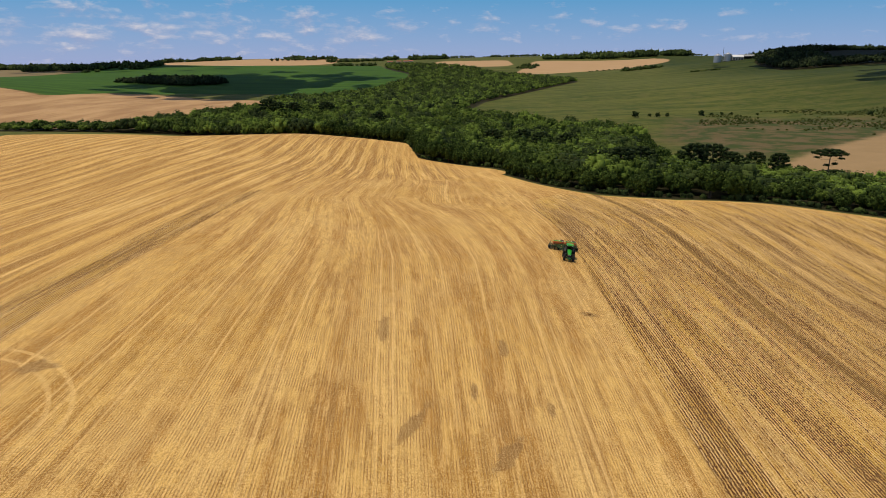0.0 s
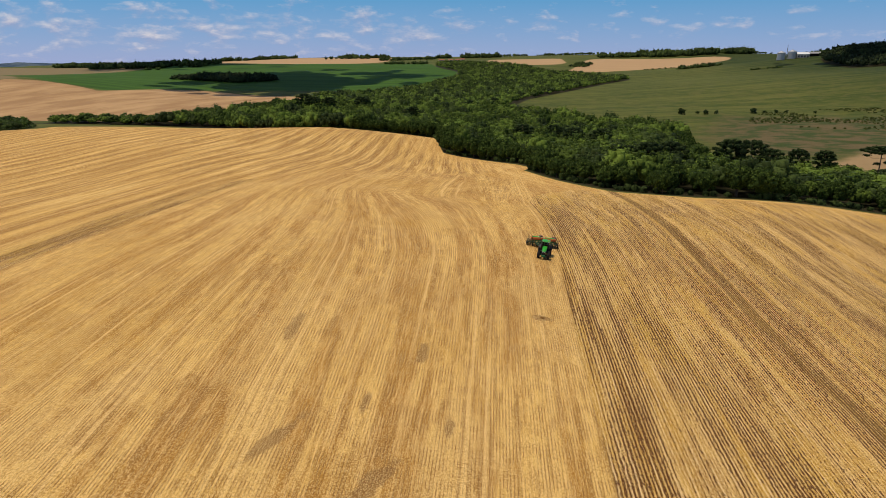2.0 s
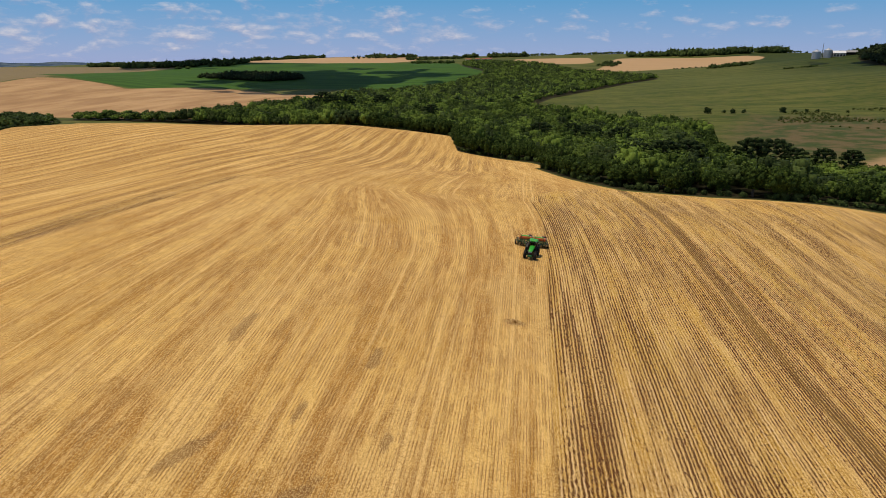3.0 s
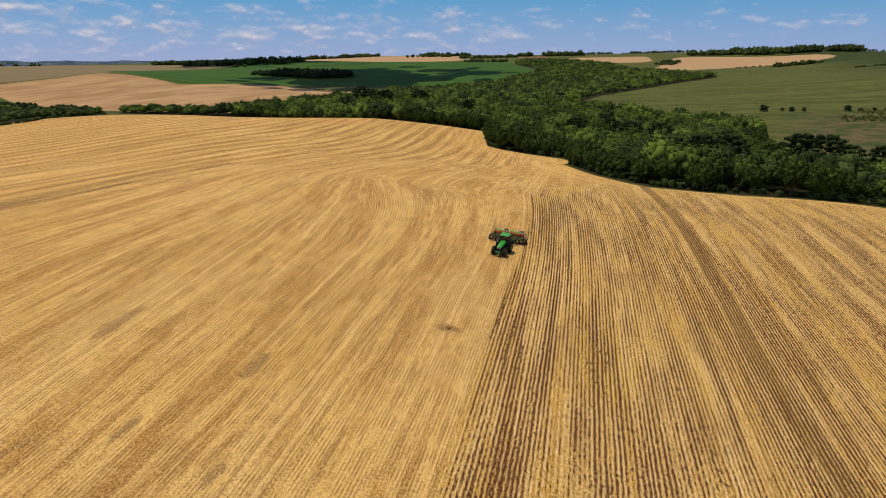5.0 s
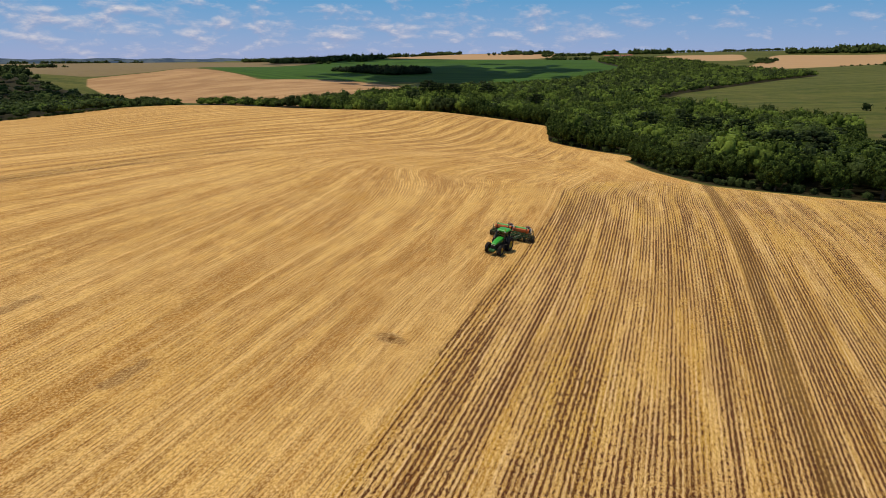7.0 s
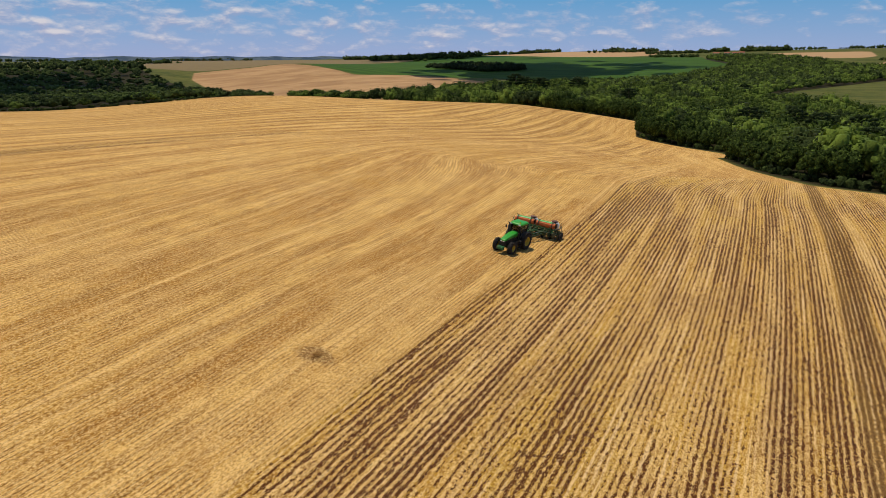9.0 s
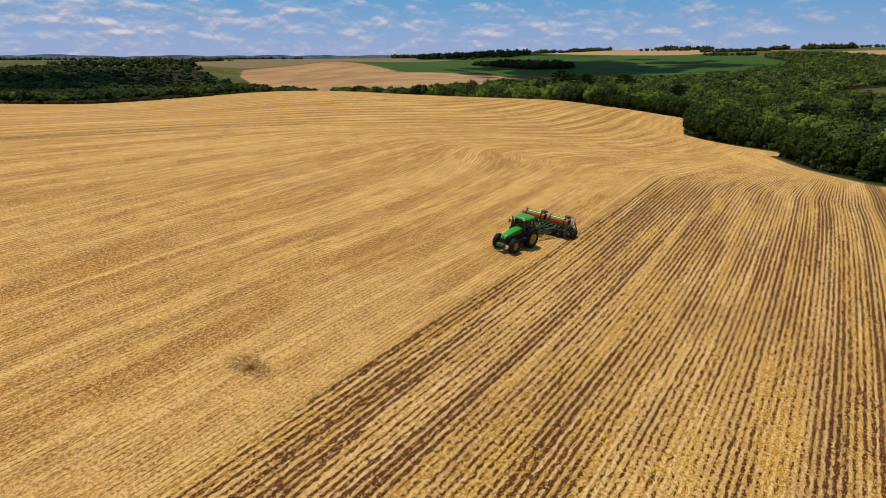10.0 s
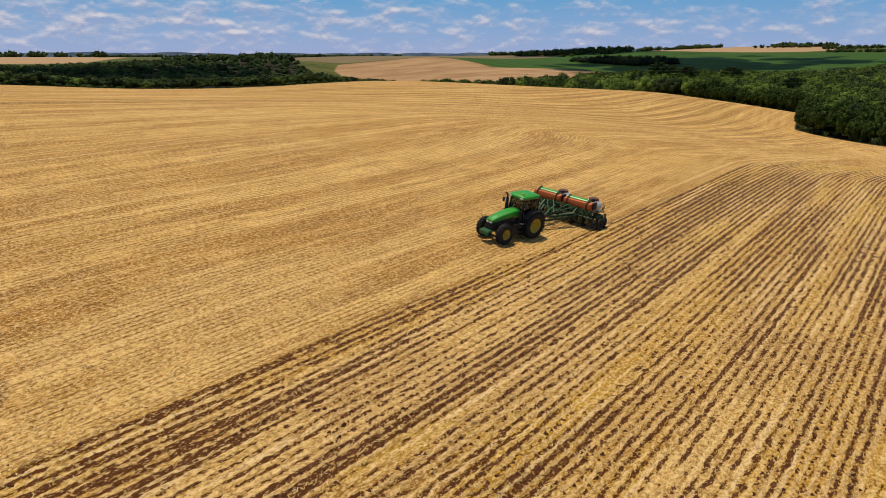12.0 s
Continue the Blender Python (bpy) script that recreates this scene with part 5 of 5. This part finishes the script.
        rod(bm, (x, 1.26, 1.14), (x, 1.26, 2.0), 0.02, 6)
        rod(bm, (x, 1.0, 2.0), (x, 1.26, 2.0), 0.02, 6)
        part("handrail", bm, BLACK, root)
    # gearbox row along the front bar
    for x in (-2.9, -2.3, -1.7, -1.1, -0.5, 0.5, 1.1, 1.7, 2.3, 2.9):
        bm = B()
        box(bm, x - 0.13, x + 0.13, -0.95, -0.55, 0.42, 0.98, 0.04)
        rod(bm, (x, -0.85, 0.95), (x, -0.35, 1.40), 0.035, 6)
        part("meter_box", bm, GREEN_DARK, root, "dark green metering box")
    # transport wheel assemblies at the ends
    for s in (-1, 1):
        for y in (0.0, 0.75):
            bm = B()
            lathe(bm, [(0.14, -0.12), (0.30, -0.13), (0.40, -0.10), (0.42, 0), (0.40, 0.10), (0.30, 0.13), (0.14, 0.12), (0.14, -0.12)], 22, Matrix.Translation((s * 3.62, y, 0.42)))
            part("end_wheel", bm, RUBBER, root, "black rubber end wheel")
    # thirteen row units
    shared = {}
    for i in range(13):
        x = -3.12 + i * 0.52
        unit = bmesh.new()
        box(unit, -0.06, 0.06, 0.0, 1.15, 0.50, 0.62, 0.015)
        box(unit, -0.09, 0.09, 0.35, 0.80, 0.60, 0.92, 0.03)
        beam(unit, (0, 0.05, 0.86), (0, 0.55, 0.62), 0.05)
        rod(unit, (0, 0.10, 0.55), (0, -0.35, 0.22), 0.025, 6)
        disc = lathe_mesh("coulter_disc", [(0.0, -0.006), (0.21, -0.006), (0.215, 0), (0.21, 0.006), (0.0, 0.006)], STEEL) if not shared else None
        if not shared:
            shared["u"] = mesh_of("row_unit", unit, GREEN_DARK)
            shared["d"] = disc
            shared["p"] = lathe_mesh("press_wheel", [(0.08, -0.04), (0.18, -0.05), (0.20, -0.03), (0.20, 0.03), (0.18, 0.05), (0.08, 0.04)], RUBBER)
        else:
            unit.free()
        u = new("row_unit", shared["u"])
        u.parent, u.location = root, (x, 0.50 if i % 2 else 0.25, 0)
        for key, nm, at in (("d", "coulter_disc", (-0.03, 0.42, 0.17)), ("d", "coulter_disc", (0.03, 0.42, 0.17)), ("d", "coulter_disc", (0, -0.42, 0.17)), ("p", "press_wheel", (-0.075, 1.12, 0.19)), ("p", "press_wheel", (0.075, 1.12, 0.19))):
            o = new(nm, shared[key])
            o.parent, o.location = u, at
    # carrying wheels
    for x in (-2.35, -1.3, 1.3, 2.35):
        bm = B()
        lathe(bm, [(0.12, -0.10), (0.24, -0.11), (0.36, -0.12), (0.40, -0.08), (0.40, 0.08), (0.36, 0.12), (0.24, 0.11), (0.12, 0.10)], 26, Matrix.Translation((x, -0.40, 0.38)))
        wl = part("carrying_wheel", bm, RUBBER, root, "black carrying wheel")
        bm = B()
        lathe(bm, [(0.0, -0.07), (0.22, -0.09), (0.235, -0.11), (0.235, 0.11), (0.22, 0.09), (0.0, 0.07)], 22, Matrix.Translation((x, -0.40, 0.38)))
        part("rim", bm, YELLOW, wl)
    # folded row markers with their discs, at both ends
    for s in (-1, 1):
        bm = B()
        beam(bm, (s * 3.3, -0.3, 0.95), (s * 3.45, 0.6, 1.75), 0.07)
        beam(bm, (s * 3.45, 0.6, 1.75), (s * 3.5, 0.9, 0.9), 0.05)
        mk = part("marker_arm", bm, GREEN_DARK, root)
        bm = B()
        lathe(bm, [(0.0, -0.02), (0.20, -0.02), (0.28, 0.02), (0.0, 0.0)], 20, Matrix.Translation((s * 3.53, 0.92, 0.86)))
        part("marker_disc", bm, GREEN_DARK, mk)
        bm = B()
        box(bm, s * 3.44 - 0.03, s * 3.44 + 0.03, -0.4, 0.75, 0.45, 1.05, 0.02)
        part("end_plate", bm, GREEN_DARK, root, "dark green end plate")
    # hoses from tractor to planter
    for i, x in enumerate((-0.16, -0.05, 0.06, 0.17)):
        bm = B()
        pts = [Vector((x, -4.9, 1.0)), Vector((x * 1.5, -4.2, 0.78)), Vector((x * 2, -3.0, 0.95)), Vector((x * 3, -1.6, 1.0)), Vector((x * 5, -0.7, 1.15))]
        for a, b in zip(pts, pts[1:]):
            rod(bm, a, b, 0.022, 6)
        part("hose", bm, BLACK, root, "black hydraulic hose")
    for s in (-1, 1):
        bm = B()
        rod(bm, (s * 0.9, -2.2, 0.95), (s * 1.5, -0.8, 1.0), 0.05, 10)
        part("ram", bm, STEEL, root)
    root.matrix_basis = place
    return root


def on_slope(x, y, turn):
    """A pose on the land at (x, y), leaning with it, turned about the upright."""
    e = 1.5
    n = Vector((height(x - e, y) - height(x + e, y), height(x, y - e) - height(x, y + e), 2 * e)).normalized()
    q = Vector((0, 0, 1)).rotation_difference(n).to_matrix().to_4x4()
    return Matrix.Translation((x, y, height(x, y))) @ q @ Matrix.Rotation(radians(turn), 4, "Z")


TRACTOR_AT, PLANTER_AT = (29.35, 142.8), (29.3, 149.0)
build_tractor(on_slope(*TRACTOR_AT, -9.0) @ Matrix.Scale(1.05, 4))
build_planter(on_slope(*PLANTER_AT, 0.0) @ Matrix.Diagonal((0.95, 1, 1, 1)))

# ---------------------------------------------------------------- farmstead on the eastern rise
TIN = paint("galvanised_tin", (0.50, 0.52, 0.55), 0.45, 0.6, dirt=0.3)
WALL = paint("rendered_wall", (0.55, 0.50, 0.45), 0.8, dirt=0.35)
ROOF_WHITE = paint("white_tin_roof", (0.75, 0.76, 0.78), 0.5, dirt=0.2)
ROOF_GREY = paint("grey_tin_roof", (0.30, 0.31, 0.33), 0.6, dirt=0.3)
ROOF_RED = paint("clay_roof", (0.32, 0.10, 0.06), 0.8, dirt=0.3)
DARK_GAP = paint("shed_inside", (0.03, 0.03, 0.03), 0.9, dirt=0.2)


def build_silo(x, y, radius, tall):
    root = new("grain_silo")
    tagged(root, "round galvanised grain silo with a conical roof", "silo", "silos")
    up = Matrix.Rotation(radians(-90), 4, "Y")
    bm = bmesh.new()
    prof = []
    for i in range(25):
        prof.append((radius + (0.12 if i % 2 else 0.0), tall * i / 24))
    lathe(bm, prof, 40, up)
    part("body", bm, TIN, root)
    bm = bmesh.new()
    lathe(bm, [(radius * 1.04, tall - 0.1), (radius * 1.04, tall + 0.2), (radius * 0.1, tall + radius * 0.5), (radius * 0.1, tall + radius * 0.5 + 0.8), (0, tall + radius * 0.5 + 0.8)], 40, up)
    part("roof", bm, TIN, root, "conical tin roof")
    root.matrix_basis = pose(x, y, height(x, y) - 0.3)


def build_shed(x, y, wide, deep, eave, ridge, roof_mat, name, label, turn=0, open_front=False):
    root = new(name)
    tagged(root, label, "farm building")
    bm = bmesh.new()
    w, d = wide / 2, deep / 2
    if open_front:
        box(bm, -w, w, d - 0.4, d, 0, eave, 0)
        for i in range(6):
            px = -w + i * wide / 5
            post = bmesh.new()
            box(post, px - 0.25, px + 0.25, -d, -d + 0.5, 0, eave, 0)
            part("post", post, DARK_GAP, root)
    else:
        box(bm, -w, w, -d, d, 0, eave, 0)
    part("wall", bm, DARK_GAP if open_front else WALL, root)
    bm = bmesh.new()
    o = 0.6
    loft(bm, [[Vector((s * (w + o), -d - o, eave)), Vector((s * (w + o), 0, ridge)), Vector((s * (w + o), d + o, eave)), Vector((s * (w + o), d + o, eave - 0.25)), Vector((s * (w + o), 0, ridge - 0.25)), Vector((s * (w + o), -d - o, eave - 0.25))] for s in (-1, 1)])
    part("roof", bm, roof_mat, root)
    if not open_front:
        for i in range(4):
            bm = bmesh.new()
            cx = -w + (i + 0.5) * wide / 4
            box(bm, cx - wide * 0.07, cx + wide * 0.07, -d - 0.06, -d + 0.02, eave * 0.1, eave * 0.62, 0)
            part("door" if i % 2 else "window", bm, DARK_GAP, root)
    root.matrix_basis = pose(x, y, height(x, y) - 0.3, 0, 0, turn)


build_silo(824, 1992, 11, 20)
build_silo(853, 1990, 11, 20)
build_shed(879, 1984, 31, 20, 10, 16, ROOF_WHITE, "barn", "barn with a white tin roof beside the silos", -10)
build_shed(915, 1984, 34, 18, 7, 12, ROOF_GREY, "open_shed", "open-fronted shed under a grey tin roof", -8, True)
bm = bmesh.new()
for sx, sy in ((-1, -1), (1, -1), (1, 1), (-1, 1)):
    rod(bm, (sx * 1.0, sy * 1.0, 0), (sx * 0.25, sy * 0.25, 40), 0.22, 5)
for i in range(8):
    k = 1 - i / 8 * 0.75
    for (ax, ay), (cx, cy) in zip(((-1, -1), (1, -1), (1, 1), (-1, 1)), ((1, -1), (1, 1), (-1, 1), (-1, -1))):
        rod(bm, (ax * k, ay * k, i * 5), (cx * (k - 0.09), cy * (k - 0.09), i * 5 + 5), 0.12, 4)
mast = new("elevator_mast", mesh_of("elevator_mast", bm, TIN))
mast.matrix_basis = pose(845, 2006, height(845, 2006) - 0.3)
tagged(mast, "slim steel elevator mast between the silos", "mast")
for x, y, w in ((-245, 3060, 26), (-205, 3080, 22), (-172, 3070, 24), (-150, 3100, 20)):
    build_shed(x, y, w, 14, 5, 9, ROOF_RED, "farmhouse", "distant farmhouse with a clay roof among trees", 8)

# ---------------------------------------------------------------- unseen fair-weather clouds that shade the far fields
CLOUD = Mat("cloud", 1.0, 0.0, 0.0)
CLOUD.put(CLOUD.math("ADD", 0.78, CLOUD.math("MULTIPLY", CLOUD.step(CLOUD.noise(CLOUD.place(), 0.012, 4), 0.35, 0.65), 0.22)), CLOUD.b.inputs["Alpha"])
CLOUD = CLOUD.colour((0.9, 0.9, 0.92))


def build_cloud(x, y, long, wide, seed):
    """A cumulus: many rounded lumps on a flat base, in one mesh."""
    r = random.Random(seed)
    parts = []
    for i in range(60):
        px, py = r.gauss(0, 0.32) * long, r.gauss(0, 0.32) * wide
        k = max(0.25, 1 - math.hypot(px / long, py / wide))
        s = 0.20 * k * r.uniform(0.7, 1.3)
        v, f = crown_arrays(r, 1.0, 1.0, 0, 1.0, 8, 1)
        v = v * np.array((s * long, s * wide, s * wide * 0.7))
        v[:, 2] = np.maximum(v[:, 2], -10)
        parts.append((v + np.array((px, py, 0)), f))
    ob = new("cloud", tri_mesh("cloud", *joined(parts), CLOUD, True))
    ob.matrix_basis = pose(x, y, 900)
    return tagged(ob, "white fair-weather cumulus cloud high out of view, shading the fields", "cloud", "clouds", "structure")


shift = 900 / math.tan(radians(SUN_EL))
sx, sy = math.sin(radians(SUN_AZ)) * shift, math.cos(radians(SUN_AZ)) * shift
build_cloud(-450 + sx, 1560 + sy, 400, 720, 1)
build_cloud(-230 + sx, 1720 + sy, 200, 170, 2)
build_cloud(1250 + sx, 1800 + sy, 640, 600, 3)
build_cloud(-1150 + sx, 2400 + sy, 700, 420, 4)
build_cloud(-800 + sx, 430 + sy, 420, 420, 5)
# these two added unseen to darken the eastern pasture and hill wood
build_cloud(860 + sx, 960 + sy, 420, 300, 6)
build_cloud(1020 + sx, 1640 + sy, 420, 420, 7)

# ---------------------------------------------------------------- straw and clods lying on the near part of the field
STRAW = Mat("straw", 0.7, 0.0, 0.2)
_g = STRAW.n("ShaderNodeNewGeometry").outputs["Random Per Island"]
STRAW = STRAW.colour(STRAW.mix(_g, (0.40, 0.215, 0.062), (0.86, 0.63, 0.30)))
CLOD = Mat("clod", 0.95, 0.0, 0.1)
_g = CLOD.n("ShaderNodeNewGeometry").outputs["Random Per Island"]
CLOD = CLOD.colour(CLOD.mix(_g, (0.035, 0.013, 0.008), (0.15, 0.06, 0.03)))


def row_to_x(u, y):
    """Where the row u crosses y."""
    x = u.copy()
    for _ in range(6):
        x -= field_rows(x, y) - u
    return x


def litter(name, count, x0, x1, y0, y1, make, mat, label, rows=None):
    """Small pieces strewn over a stretch of the field, thicker on the rows where rows gives their offset."""
    r = np.random.default_rng(len(name) + count)
    y = y0 + (y1 - y0) * r.uniform(0, 1, count) ** 1.25
    u = r.uniform(x0, x1, count)
    if rows is not None:
        u = (np.floor(u / 0.47) + rows) * 0.47 + r.normal(0, 0.05, count)
    x = row_to_x(u, y)
    keep = np.array([noise.noise(Vector((a * 0.55, b * 0.06, 5.0))) for a, b in zip(u, y)]) > (-0.25 if rows is None else 0.0)
    fade = np.clip((y - y0) / 22, 0, 1) * np.clip((y1 - y) / 45, 0, 1) * np.clip((u - x0) / 8, 0.2 if rows is not None else 0, 1)
    keep &= r.uniform(0, 1, count) < fade
    x, y = x[keep], y[keep]
    v, f = make(r, len(x))
    v = v + np.stack((x, y, heights(x, y)), -1)[:, None, :]
    n = v.shape[1]
    f = (f[None] + (np.arange(len(x)) * n)[:, None, None]).reshape(-1, 3)
    return tagged(new(name, tri_mesh(name, v.reshape(-1, 3), f, mat)), label, name.replace("_", " "), kind="stuff")


def stems(r, n):
    """Two crossing flat stems a piece, lying or leaning."""
    out = []
    for _ in range(2):
        a = r.uniform(0, math.pi, n)
        l = r.uniform(0.03, 0.10, n)
        w = r.uniform(0.007, 0.015, n)
        lean = r.uniform(0.0, 0.09, n)
        dx, dy = np.cos(a), np.sin(a)
        z = r.uniform(0.01, 0.05, n)
        p = np.stack((-dx * l, -dy * l, z), -1)
        q = np.stack((dx * l, dy * l, z + lean), -1)
        s = np.stack((-dy * w, dx * w, z * 0), -1)
        out += [p - s, p + s, q + s, q - s]
    return np.stack(out, 1), np.array([(0, 1, 2), (0, 2, 3), (4, 5, 6), (4, 6, 7)])


def clods(r, n):
    """Small uneven lumps of soil."""
    s = r.uniform(0.04, 0.12, n)
    base = []
    for i in range(3):
        a = 2.1 * i + r.uniform(-0.4, 0.4, n)
        base.append(np.stack((np.cos(a) * s, np.sin(a) * s * 1.5, np.full(n, -0.01)), -1))
    base.append(np.stack((r.normal(0, 0.02, n), r.normal(0, 0.02, n), s * r.uniform(0.6, 1.1, n)), -1))
    return np.stack(base, 1), np.array([(0, 1, 3), (1, 2, 3), (2, 0, 3)])


litter("straw_litter", 50000, -20, 32, 84, 165, stems, STRAW, "chopped golden straw strewn over the stubble")
litter("straw_rows", 120000, 31.5, 84, 84, 165, stems, STRAW, "pale straw lying along the sown rows", 0.75)
litter("soil_clods", 60000, 31.8, 84, 84, 165, clods, CLOD, "dark red clods of soil turned up along the furrows", 0.25)


def straw_heap(x, y, seed, wide, tall):
    """A tangled heap: a low mound of leaning stems."""
    r = np.random.default_rng(seed)
    parts = []
    for _ in range(110):
        d = abs(r.normal(0, 0.45))
        a, lean = r.uniform(0, 2 * math.pi, 2)
        px, py, pz = wide * d * math.cos(a), wide * d * math.sin(a), tall * max(0.02, 1 - d) * r.uniform(0.2, 1.0)
        run = r.uniform(0.15, 0.40)
        parts.append(stick_arrays((px, py, pz), (px + run * math.cos(lean), py + run * math.sin(lean), pz + r.uniform(-0.05, 0.20)), 0.014, 0.008, 3))
    ob = new("straw_heap", tri_mesh("straw_heap", *joined(parts), HEAP))
    ob.matrix_basis = pose(x, y, height(x, y))
    return tagged(ob, "small tangled heap of brown straw lying on the stubble", "straw heap")


HEAP = Mat("old_straw", 0.85, 0.0, 0.1)
_g = HEAP.n("ShaderNodeNewGeometry").outputs["Random Per Island"]
HEAP = HEAP.colour(HEAP.mix(_g, (0.30, 0.14, 0.04), (0.60, 0.36, 0.12)))
straw_heap(26.7, 107.7, 3, 0.65, 0.24)
